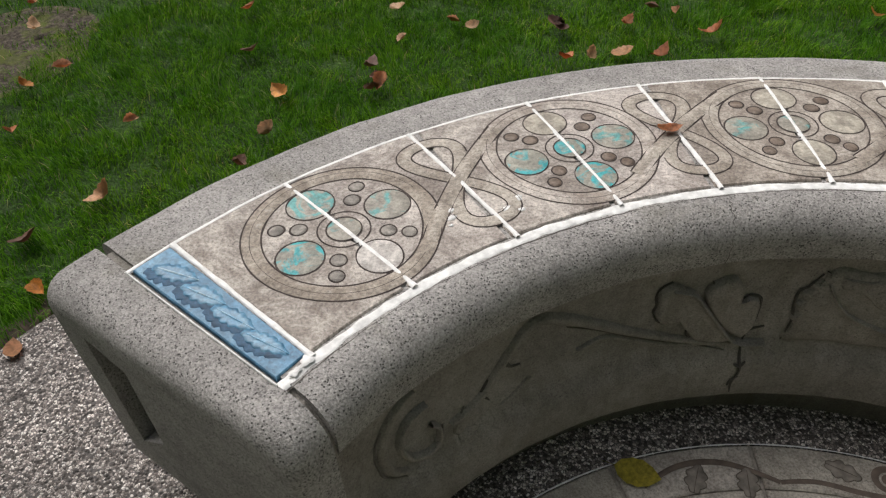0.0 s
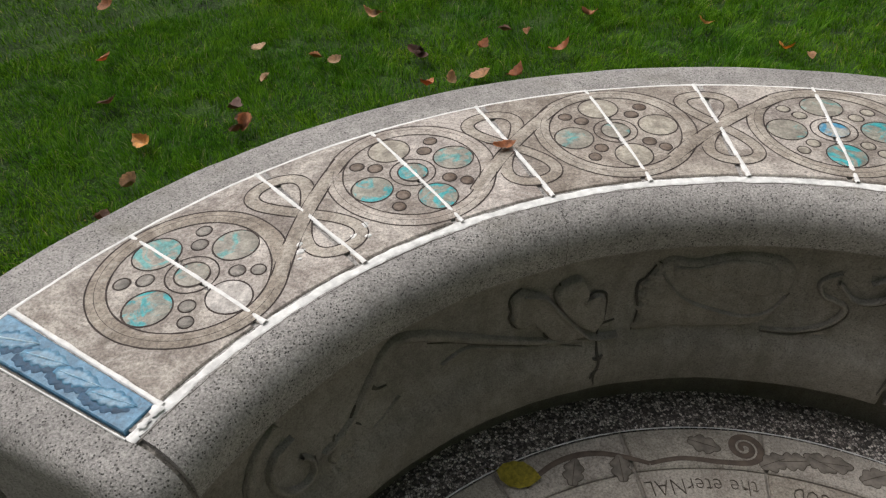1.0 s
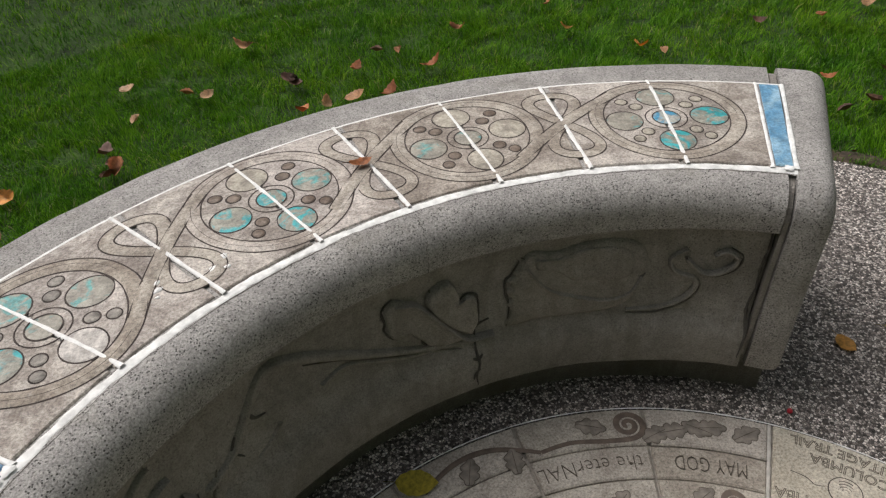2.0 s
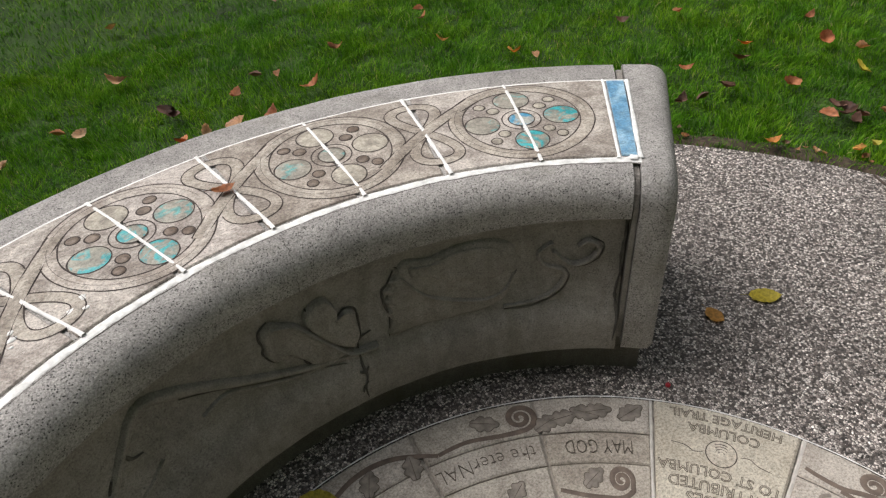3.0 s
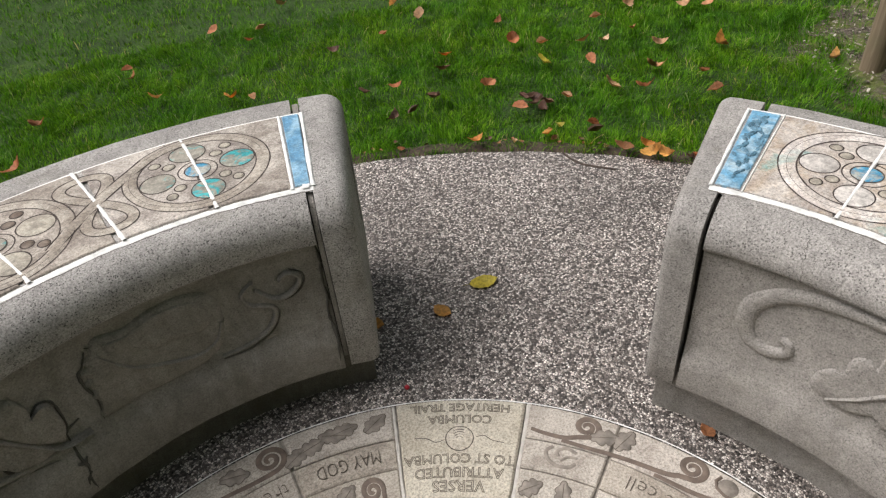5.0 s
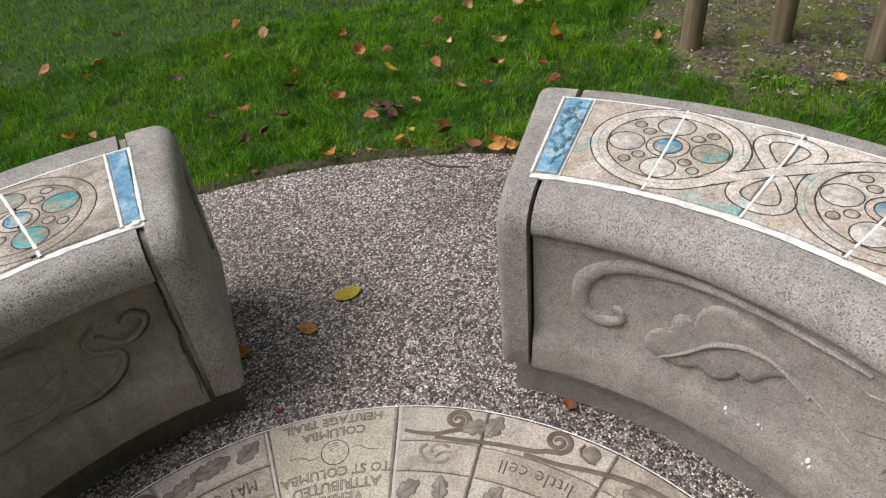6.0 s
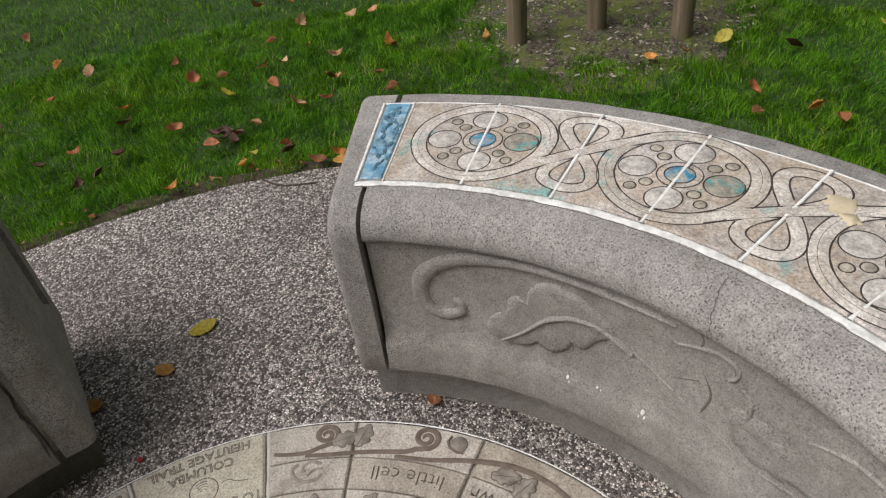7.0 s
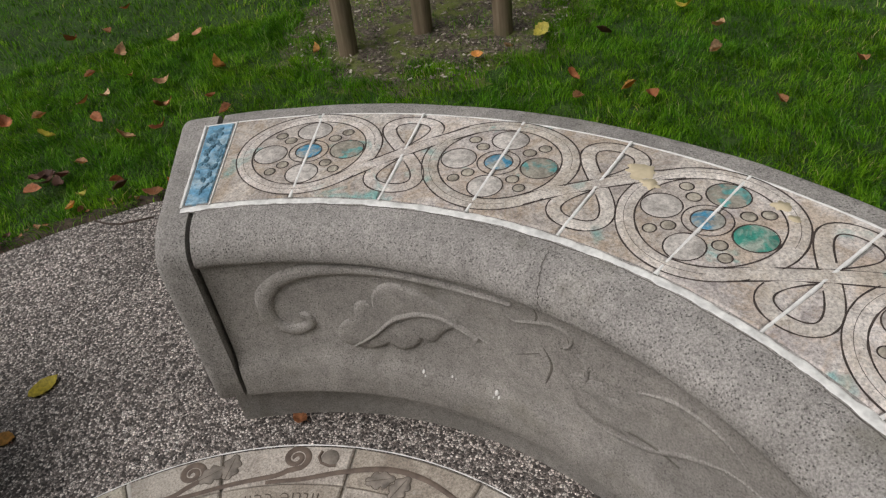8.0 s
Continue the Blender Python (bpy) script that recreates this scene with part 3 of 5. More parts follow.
def bench_thing(label, H, r_i, r_o, rm, joints, a_hi, a_lo, ends, R, mats, tile_mat, strips, first_roundel, inner, spread, skew, y0=CY):
    """joints: angles between tiles, falling. a_hi, a_lo: ends of the long body. ends: outer angles of the two end blocks."""
    b = base("curved_bench", label, "bench", CX, y0, group="curved benches round the pavement")
    body = part("body", sweep(body_profile(H, r_i - 0.014), a_lo + (0.8 if H < 0.485 else 0.5), a_hi - 0.45, 110, 0.0022), [M_CONCRETE, M_CONCRETE_SMOOTH_SHADED] if H < 0.485 else [M_CONCRETE_FINE, M_CONCRETE_PANEL], b, "curved grey concrete seat with rounded lip")
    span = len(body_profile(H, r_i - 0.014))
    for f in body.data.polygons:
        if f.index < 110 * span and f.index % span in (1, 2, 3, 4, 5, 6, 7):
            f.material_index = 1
    body.data.set_sharp_from_angle(angle=radians(40))
    part("plinth", sweep([(0.826, -0.02), (0.826, 0.13), (1.18, 0.13), (1.18, -0.02)], ends[1] + 1.2, ends[0] - 1.2, 60, 0.0015), M_PLINTH_SHADED if H < 0.485 else M_PLINTH, b, "recessed stained concrete plinth", False)
    deep = 0.004 if H < 0.485 else 0.03
    for a in (a_lo, a_hi):
        s_ = 1 if a == a_hi else -1
        part("joint_core", sweep([(0.79 + deep, 0.12), (0.79 + deep, H - 0.055), (0.80 + deep, H - 0.03 - deep), (0.825 + deep, H - 0.008 - deep), (0.86, H - 0.004 - deep * 0.5), (1.208, H - 0.004 - deep * 0.5), (1.236 - deep, H - 0.03), (1.236 - deep, 0.12)], a - (0.62 if H < 0.485 else 0.38) * s_, a - 0.02 * s_, 3), M_CONCRETE_SMOOTH_SHADED if H < 0.485 else M_JOINT, b, smooth=False)
        part("joint_core", sweep([(0.82, 0.12), (0.83, H - 0.03), (0.86, H - 0.012), (1.19, H - 0.012), (1.20, 0.12)], a - 1.4 * s_, a + 0.8 * s_, 3), M_JOINT, b, smooth=False)
    end_block(b, a_hi + 0.1, ends[0], H, r_i - 0.014)
    end_block(b, a_lo - 0.1, ends[1], H, r_i - 0.014)
    # tiles
    lines = [strips[0][1], *joints, strips[1][0]]
    for i in range(len(lines) - 1):
        part("tile", slab(r_i + 0.004, r_o - 0.004, lines[i + 1] + 0.22, lines[i] - 0.22, H - 0.006, H + 0.003, 8), tile_mat, b, smooth=False)
    # grout
    top = H + 0.0020
    gw = 0.0074 if H < 0.485 else 0.0060
    for i, a in enumerate(joints):
        bm = bmesh.new()
        wavy_grout(bm, [pol(r_i - 0.002 + (r_o - r_i) * k / 24, a + skew * ((r_o - r_i) * k / 24 + r_i - rm), 0)[:2] for k in range(25)], gw, top + 0.0017, i)
        part("grout_line", bm, M_GROUT, b)
    for rr, w in ((r_i - 0.0055, 0.0185), (r_o + 0.0005, 0.0066)):
        bm = bmesh.new()
        n = 150
        wavy_grout(bm, [pol(rr + 0.0015 * noise.noise(Vector((k * 0.21, rr * 9, H))), strips[1][1] - 0.2 + (strips[0][0] - strips[1][1] + 0.4) * k / n, 0)[:2] for k in range(n + 1)], w, H - 0.0004, int(rr * 100))
        part("grout_line", bm, M_GROUT_DULL if rr < rm else M_GROUT, b)
    bm = bmesh.new()
    strip(bm, [pol(r_i - 0.0150 + 0.0018 * noise.noise(Vector((k * 0.33, 2.0, H))), strips[1][1] + (strips[0][0] - strips[1][1]) * k / 260, 0)[:2] for k in range(261)], 0.0024, H - 0.0004, 0.0012, lambda u, v, z: (u, v, z), False, 2)
    part("grout_gap", bm, M_CRACK, b)
    for s0, s1 in strips:
        for a in (s0 + 0.15, s1 - 0.1):
            outer = (a > s0) == (s0 > (a_hi + a_lo) / 2)
            bm = bmesh.new()
            wavy_grout(bm, [pol(r_i - 0.002 + (r_o - r_i + 0.002) * k / 24, a, 0)[:2] for k in range(25)], gw * (0.3 if outer and H < 0.485 and s0 > 100 else 0.45 if H > 0.485 and not outer else 1.0), top, int(a * 10))
            part("grout_line", bm, M_GROUT_DULL if outer else M_GROUT, b)
    put_h = H + 0.003
    band_mat = M_BAND_A if tile_mat is M_TILE_A else M_BAND_B
    for i, a in enumerate(joints):
        if i % 2 == first_roundel:
            roundel(b, rm, a, put_h, R, mats[(i // 2) % len(mats)], band_mat, inner, spread, 6.0 if H < 0.485 else 3.5)
        else:
            knot(b, rm, a, put_h, (R + inner) / 2, band_mat, rm * radians(abs(joints[0] - joints[2])), (R - inner) * 0.45)
    return b


MATS_1 = [
    (M_TURQ_PALE, M_TURQ_PALE, M_TURQ_PALE, M_TURQ, M_PALE, M_GREY_DISC),
    (M_TURQ, M_TURQ_PALE, M_BUFF, M_TURQ, M_TURQ, M_BROWN),
    (M_TURQ_PALE, M_BUFF, M_BUFF, M_TURQ_PALE, M_BUFF, M_BROWN),
    (M_BLUE_DISC, M_TURQ, M_TURQ_PALE, M_TURQ_PALE, M_TURQ, M_BUFF),
]
MATS_2 = [
    (M_BLUE_DISC, M_TURQ_PALE, M_PALE, M_PALE, M_PALE, M_BUFF),
    (M_BLUE_DISC, M_TURQ_PALE, M_PALE, M_PALE, M_PALE, M_BUFF),
    (M_BLUE_DISC, M_GREEN_DISC, M_TURQ_PALE, M_PALE, M_PALE, M_BUFF),
    (M_TURQ, M_GREEN_DISC, M_TURQ_PALE, M_PALE, M_PALE, M_BUFF),
]
H1, H2 = 0.48, 0.49
bench_shaded = bench_thing("curved grey concrete bench with inlaid knotwork tiles and shaded inner face", H1, 0.862, 1.149, 1.006,
                           [135.6, 125.1, 114.7, 104.9, 94.6, 84.7, 74.4], 148.3, 63.0, (152.4, 58.6), 0.134, MATS_1, M_TILE_A,
                           ((148.4, 145.2), (65.0, 62.9)), 0, 0.108, 0.993, 4.4)
bench_open = bench_thing("curved grey concrete bench with inlaid knotwork tiles and open end joint", H2, 0.885, 1.162, 1.026,
                         [7.4, -2.5, -12.1, -21.8, -31.6, -41.4, -51.2], 18.1, -68.0, (22.0, -72.0), 0.132, MATS_2, M_TILE_B,
                         ((19.05, 16.2), (-62.0, -64.5)), 0, 0.103, 0.935, 1.2, CY - 0.02)


# ---- glazed end strips ----


def oak_outline(length, width, lobes=3, n=44):
    """A lobed leaf outline along u, from its stalk to its tip."""
    out = []
    for i in range(n):
        a = math.tau * i / n
        k = 0.5 - 0.5 * math.cos(a)
        side = 1 if a < math.pi else -1
        body = math.sin(math.pi * min(1, k * 0.92 + 0.06)) ** 0.8
        lobe = 0.72 + 0.38 * abs(math.cos(math.pi * lobes * k))
        out.append((length * (k - 0.5), side * width / 2 * body * lobe))
    return out


def leaf_relief(bm, cu, cv, ang, length, width, z, dome, place, lobes=3):
    ring = oak_outline(length, width, lobes)
    ca, sa = math.cos(radians(ang)), math.sin(radians(ang))
    def at(u, v, h):
        return bm.verts.new(place(cu + u * ca - v * sa, cv + u * sa + v * ca, z + h))
    rows = [[at(u * f, v * f, dome * h) for u, v in ring] for f, h in ((1.0, 0.0), (0.88, 0.8), (0.5, 1.0))]
    mid = [at(u * 0.46, 0, dome * 0.55) for u, v in ring]
    n = len(ring)
    for a, b in ((rows[0], rows[1]), (rows[1], rows[2])):
        for i in range(n):
            bm.faces.new((a[i], a[(i + 1) % n], b[(i + 1) % n], b[i]))
    for i in range(n):
        bm.faces.new((rows[2][i], rows[2][(i + 1) % n], mid[(i + 1) % n], mid[i]))


def glazed_strip(bench, H, r_i, r_o, a_hi, a_lo, mat, leaf_mat_, count, size, seed):
    st = part("glazed_strip", slab(r_i + 0.006, r_o - 0.005, a_lo + 0.2, a_hi - 0.2, H - 0.006, H + 0.0030, 4, 0.0015), mat, bench, "glossy blue glazed ceramic end tile", False)
    rng = random.Random(seed)
    rm, am = (r_i + r_o) / 2, (a_hi + a_lo) / 2
    put = place_on(rm, am, H + 0.0030)
    for i in range(count):
        v = (r_o - r_i - 0.05) * (((i + 0.5) / count) ** (1.0 if count < 6 else 0.7) - 0.5)
        if count < 6:
            lean = -90 + rng.choice((12, 17, 8))
            # a dark copy set to one side paints each leaf's shadow
            for nm, f, off, rise, mt in (("pooled_glaze", 1.02, 0.0085, 0.0012, M_BLUE_SHADOW), ("leaf_relief", 1.0, 0.0, 0.0026, M_BLUE_PALER)):
                bm = bmesh.new()
                leaf_relief(bm, 0.003 - off, v + 0.3 * off, lean, size * f, size * 0.40 * f, -0.0003, rise, put, 5)
                part(nm, bm, mt, st)
            ca, sa = math.cos(radians(lean)), math.sin(radians(lean))
            bm = bmesh.new()
            strip(bm, [(0.003 + x * ca, v + x * sa) for x in (-0.026, -0.008, 0.010, 0.028, 0.038)], [0.0022, 0.0026, 0.0022, 0.0016, 0.0010], 0.0018, 0.0009, put, False, 4)
            part("leaf_vein", bm, M_BLUE_PALE, st)
            continue
        bm = bmesh.new()
        scale = rng.uniform(0.6, 1.15) * size
        leaf_relief(bm, rng.uniform(-0.017, 0.017), v, rng.uniform(-130, -40), scale, scale * 0.5, -0.0003, 0.0024, put)
        part("leaf_relief", bm, leaf_mat_, st)


glazed_strip(bench_shaded, H1, 0.862, 1.149, 148.4, 145.2, M_BLUE_DEEP, M_BLUE_DEEP, 4, 0.072, 1)
glazed_strip(bench_shaded, H1, 0.862, 1.149, 65.0, 62.9, M_BLUE_LEAF, M_BLUE_LEAF, 0, 0.06, 2)
glazed_strip(bench_open, H2, 0.885, 1.162, 19.05, 16.2, M_BLUE_PALE, M_BLUE_DARK, 38, 0.019, 3)

# ---- carving on the inner faces ----


def face_radius(H, r_tile, z):
    pr = [p for p in body_profile(H, r_tile - 0.014)[1:18]]
    for (r0, z0), (r1, z1) in zip(pr, pr[1:]):
        if z0 <= z <= z1:
            return r0 + (r1 - r0) * (z - z0) / max(1e-6, z1 - z0)
    return 0.8


def face_place(H, r_tile):
    """u = minus the angle in radians times 0.81, v = height; z stands out of the face."""
    turn = 0.0 if H < 0.485 else 1.2
    return lambda u, v, z: pol(face_radius(H, r_tile, v) - z, turn - math.degrees(u / 0.81), v)


def face_pts(pairs, n=6):
    return smooth_path([(-radians(a) * 0.81, z) for a, z in pairs], n)


def taper(n, w0, w1, w2):
    return [(w0 + (w1 - w0) * min(1, 2 * i / n)) if i < n / 2 else (w1 + (w2 - w1) * (2 * i / n - 1)) for i in range(n)]


def carve(bench, H, r_tile, pairs, w0, w1, w2, rise, name="carved_stem", mat=None):
    pts = face_pts(pairs)
    mat = mat or (M_CONCRETE_SMOOTH_SHADED if bench == bench_shaded else M_CONCRETE_PANEL)
    bm = bmesh.new()
    strip(bm, pts, taper(len(pts), w0, w1, w2), -0.001, rise, face_place(H, r_tile), False, 6)
    return part(name, bm, mat, bench)


def carve_leaf(bench, H, r_tile, a, z, ang, length, width, rise):
    bm = bmesh.new()
    leaf_relief(bm, -radians(a) * 0.81, z, ang, length, width, -0.001, rise, face_place(H, r_tile))
    return part("carved_leaf", bm, M_CONCRETE_SMOOTH_SHADED if bench == bench_shaded else M_CONCRETE_PANEL, bench)


F1, F2 = (bench_shaded, H1, 0.862), (bench_open, H2, 0.885)
# open bench: a scroll, a lobed leaf, and fading tendrils
carve(*F2, [(-21.0, 0.414), (-16.0, 0.411), (-9.8, 0.412), (-3.7, 0.414), (1.7, 0.409), (6.6, 0.393), (9.8, 0.358), (10.5, 0.312), (9.5, 0.280), (7.4, 0.270), (5.5, 0.282), (5.5, 0.300), (6.5, 0.307)], 0.002, 0.036, 0.014, 0.009)


def carve_shape(bench, H, r_tile, outline, mid, rise, name="carved_leaf"):
    """A flat raised shape with soft edges round mid."""
    ring = smooth_path([*[(-radians(a) * 0.81, z) for a, z in outline], (-radians(outline[0][0]) * 0.81, outline[0][1])], 4)[:-1]
    cu, cv = -radians(mid[0]) * 0.81, mid[1]
    put = face_place(H, r_tile)
    bm = bmesh.new()
    rows = [[bm.verts.new(put(cu + (u - cu) * f, cv + (v - cv) * f, -0.001 + rise * h)) for u, v in ring] for f, h in ((1.0, 0.0), (0.96, 0.75), (0.85, 1.0), (0.5, 0.8), (0.2, 0.7))]
    n = len(ring)
    for p, q in zip(rows, rows[1:]):
        for i in range(n):
            bm.faces.new((p[i], p[(i + 1) % n], q[(i + 1) % n], q[i]))
    bm.faces.new(rows[-1])
    bmesh.ops.recalc_face_normals(bm, faces=bm.faces)
    return part(name, bm, M_CONCRETE_SMOOTH_SHADED if bench == bench_shaded else M_CONCRETE_PANEL, bench)


carve_shape(*F2, [(0.3, 0.232), (1.9, 0.240), (2.3, 0.258), (1.8, 0.280), (0.6, 0.296), (-0.4, 0.298), (-0.6, 0.322), (-1.2, 0.340), (-2.4, 0.346), (-3.2, 0.338), (-3.4, 0.360), (-4.4, 0.382), (-6.2, 0.394), (-9.0, 0.388), (-12.0, 0.368), (-14.0, 0.345),
                  (-14.2, 0.326), (-12.3, 0.304), (-10.7, 0.274), (-9.4, 0.280), (-8.6, 0.262), (-7.5, 0.246), (-6.0, 0.238), (-4.6, 0.250), (-3.4, 0.238), (-1.5, 0.229)], (-5.2, 0.310), 0.007)
carve(*F2, [(0.1, 0.238), (-2.7, 0.268), (-5.8, 0.312), (-9.1, 0.335), (-12.1, 0.338), (-14.0, 0.328), (-16.5, 0.312)], 0.004, 0.014, 0.003, 0.011)
carve(*F2, [(-14.0, 0.328), (-17.8, 0.303), (-20.7, 0.282), (-23.7, 0.262)], 0.004, 0.006, 0.003, 0.003)
carve(*F2, [(-19.8, 0.395), (-21.1, 0.380), (-23.5, 0.392), (-26.0, 0.402), (-27.8, 0.395), (-27.9, 0.378), (-27.2, 0.366)], 0.004, 0.010, 0.005, 0.005)
carve(*F2, [(-29.4, 0.295), (-29.9, 0.326), (-29.7, 0.352), (-28.6, 0.365)], 0.004, 0.010, 0.004, 0.005)
carve_leaf(*F2, -31.5, 0.285, -30, 0.12, 0.09, 0.005)
carve(*F2, [(-26, 0.25), (-31, 0.232), (-37, 0.25), (-42, 0.30), (-47, 0.34), (-53, 0.345)], 0.004, 0.010, 0.004, 0.003)
carve(*F2, [(-36, 0.36), (-40, 0.385), (-45, 0.385), (-48, 0.365)], 0.004, 0.010, 0.004, 0.003)
# shaded bench: a long vine from a curl, a trefoil flower, a scalloped leaf and an end curl
SHIELD = [(92.8, 0.356), (93.0, 0.344), (94.0, 0.336), (93.8, 0.326), (94.8, 0.318), (94.2, 0.304), (94.9, 0.292), (94.2, 0.276), (94.8, 0.262), (94.2, 0.246), (94.8, 0.212), (91.0, 0.214), (86.0, 0.210), (81.0, 0.216), (78.4, 0.240), (77.4, 0.290), (77.4, 0.340), (79.4, 0.368), (83.8, 0.376), (88.6, 0.362), (91.6, 0.372)]
carve_shape(*F1, SHIELD, (86.0, 0.290), 0.010)
carve_shape(*F1, [(91.6, 0.358), (91.2, 0.334), (88.8, 0.325), (86.4, 0.296), (84.0, 0.300), (81.2, 0.286), (78.9, 0.299), (79.0, 0.340), (80.6, 0.362), (85.0, 0.366), (88.6, 0.352)], (84.6, 0.332), 0.014)
TREFOIL_A = [(100.2, 0.214), (102.6, 0.256), (104.9, 0.304), (106.6, 0.334), (108.8, 0.360), (110.3, 0.346), (110.1, 0.318), (110.3, 0.300), (109.4, 0.278), (107.6, 0.279), (106.8, 0.262), (105.8, 0.246), (104.8, 0.226), (102.4, 0.213)]
TREFOIL_B = [(99.4, 0.220), (98.5, 0.246), (98.5, 0.275), (98.7, 0.303), (99.9, 0.312), (101.0, 0.300), (100.9, 0.327), (102.1, 0.357), (104.0, 0.350), (105.0, 0.330), (104.0, 0.292), (102.0, 0.250)]
carve_shape(*F1, TREFOIL_A, (106.4, 0.295), 0.013)
carve_shape(*F1, TREFOIL_B, (101.4, 0.300), 0.014)
for pairs, w, rise in (
        ([(138.6, 0.372), (141.4, 0.350), (142.8, 0.304), (142.2, 0.238), (140.3, 0.208)], 0.020, 0.006),
        ([(137.4, 0.327), (139.8, 0.319), (140.9, 0.284), (140.0, 0.239), (138.0, 0.216), (136.4, 0.223), (136.1, 0.253), (137.1, 0.276)], 0.013, 0.008),
        ([(134.6, 0.240), (130.8, 0.262), (127.6, 0.322), (124.6, 0.366), (121.3, 0.348), (117.1, 0.310), (112.7, 0.270), (106.8, 0.230), (101.0, 0.207)], 0.022, 0.007),
        ([(119.0, 0.262), (115.8, 0.273), (111.1, 0.240), (106.6, 0.216), (99.5, 0.205)], 0.012, 0.005),
        ([(128.3, 0.212), (126.4, 0.224), (124.6, 0.246)], 0.010, 0.004),
        ([(109.0, 0.352), (106.6, 0.336), (104.9, 0.305), (102.6, 0.258), (100.0, 0.214), (96.5, 0.208)], 0.009, 0.012),
        ([(92.3, 0.340), (90.1, 0.293), (87.3, 0.264), (82.0, 0.241), (79.0, 0.257), (77.8, 0.294)], 0.010, 0.010),
        ([(79.1, 0.210), (75.6, 0.212), (73.0, 0.226), (71.4, 0.250), (71.2, 0.280), (73.8, 0.298), (74.5, 0.326), (72.8, 0.348)], 0.012, 0.006),
        ([(72.8, 0.330), (70.8, 0.300), (69.0, 0.298), (67.3, 0.316), (67.1, 0.336), (68.4, 0.348), (69.6, 0.336)], 0.012, 0.008)):
    carve(*F1, pairs, w * 0.5, w, w * 0.5, rise * 1.5)
carve_leaf(*F1, 132.4, 0.222, 70, 0.075, 0.05, 0.006)


def dark_edge(pairs, width, mat):
    """A dark band along an edge, uneven in width."""
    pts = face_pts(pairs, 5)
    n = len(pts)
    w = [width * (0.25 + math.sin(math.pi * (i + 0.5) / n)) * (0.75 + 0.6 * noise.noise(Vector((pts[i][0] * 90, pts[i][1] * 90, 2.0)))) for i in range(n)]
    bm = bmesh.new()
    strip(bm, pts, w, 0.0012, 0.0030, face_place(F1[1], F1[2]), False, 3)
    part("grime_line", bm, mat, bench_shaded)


for pairs, w, mat in (
        ([(109.0, 0.363), (110.4, 0.348), (110.2, 0.318), (110.4, 0.302), (109.5, 0.277), (107.6, 0.277)], 0.0050, M_CONCRETE_BLACK),
        ([(104.4, 0.258), (105.9, 0.246), (105.0, 0.224), (102.4, 0.211)], 0.0045, M_CONCRETE_BLACK),
        ([(104.4, 0.352), (104.2, 0.342), (103.6, 0.334)], 0.0060, M_CONCRETE_BLACK),
        ([(101.0, 0.300), (99.8, 0.314), (98.5, 0.304), (98.3, 0.274), (98.4, 0.240), (99.0, 0.226)], 0.0050, M_CONCRETE_BLACK),
        ([(100.6, 0.238), (99.0, 0.234), (97.0, 0.242)], 0.0060, M_CONCRETE_BLACK),
        ([(93.1, 0.356), (94.0, 0.330), (94.8, 0.318), (94.7, 0.286), (94.3, 0.256), (94.7, 0.210)], 0.0050, M_CONCRETE_BLACK),
        ([(92.9, 0.362), (92.0, 0.352), (91.2, 0.332), (88.8, 0.323), (86.4, 0.293), (84.0, 0.297)], 0.0048, M_CONCRETE_BLACK),
        ([(84.0, 0.297), (81.2, 0.283), (78.9, 0.295), (78.6, 0.330), (79.6, 0.360)], 0.0040, M_CONCRETE_DARK),
        ([(92.0, 0.325), (90.1, 0.286), (87.3, 0.257), (82.0, 0.234), (79.0, 0.249), (77.3, 0.294)], 0.0036, M_CONCRETE_DARK),
        ([(79.1, 0.204), (75.0, 0.204), (71.9, 0.226), (70.5, 0.262), (71.0, 0.285)], 0.0036, M_CONCRETE_DARK),
        ([(71.6, 0.306), (69.4, 0.289), (67.0, 0.306), (66.4, 0.336), (68.0, 0.355)], 0.0042, M_CONCRETE_BLACK),
        ([(125.0, 0.352), (126.9, 0.342), (127.7, 0.318), (127.3, 0.294), (126.0, 0.289)], 0.0070, M_CONCRETE_BLACK),
        ([(129.9, 0.290), (130.7, 0.265), (129.7, 0.240)], 0.0065, M_CONCRETE_BLACK),
        ([(132.9, 0.262), (134.2, 0.214), (132.8, 0.200)], 0.0050, M_CONCRETE_DARK),
        ([(141.9, 0.350), (143.6, 0.304), (143.0, 0.236), (140.6, 0.202)], 0.0055, M_CONCRETE_DARK),
        ([(140.0, 0.234), (138.0, 0.209), (135.9, 0.220), (135.6, 0.253)], 0.0050, M_CONCRETE_DARK),
        ([(120.6, 0.326), (117.1, 0.298), (112.7, 0.258), (106.8, 0.218), (101.0, 0.197)], 0.0020, M_CONCRETE_DARK)):
    dark_edge(pairs, w, mat)
# dirt down the end joints
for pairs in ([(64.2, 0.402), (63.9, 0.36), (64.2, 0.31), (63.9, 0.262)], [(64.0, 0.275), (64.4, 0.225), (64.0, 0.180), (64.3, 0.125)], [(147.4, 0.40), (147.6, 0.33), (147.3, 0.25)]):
    dark_edge(pairs, 0.0060, M_CONCRETE_BLACK)


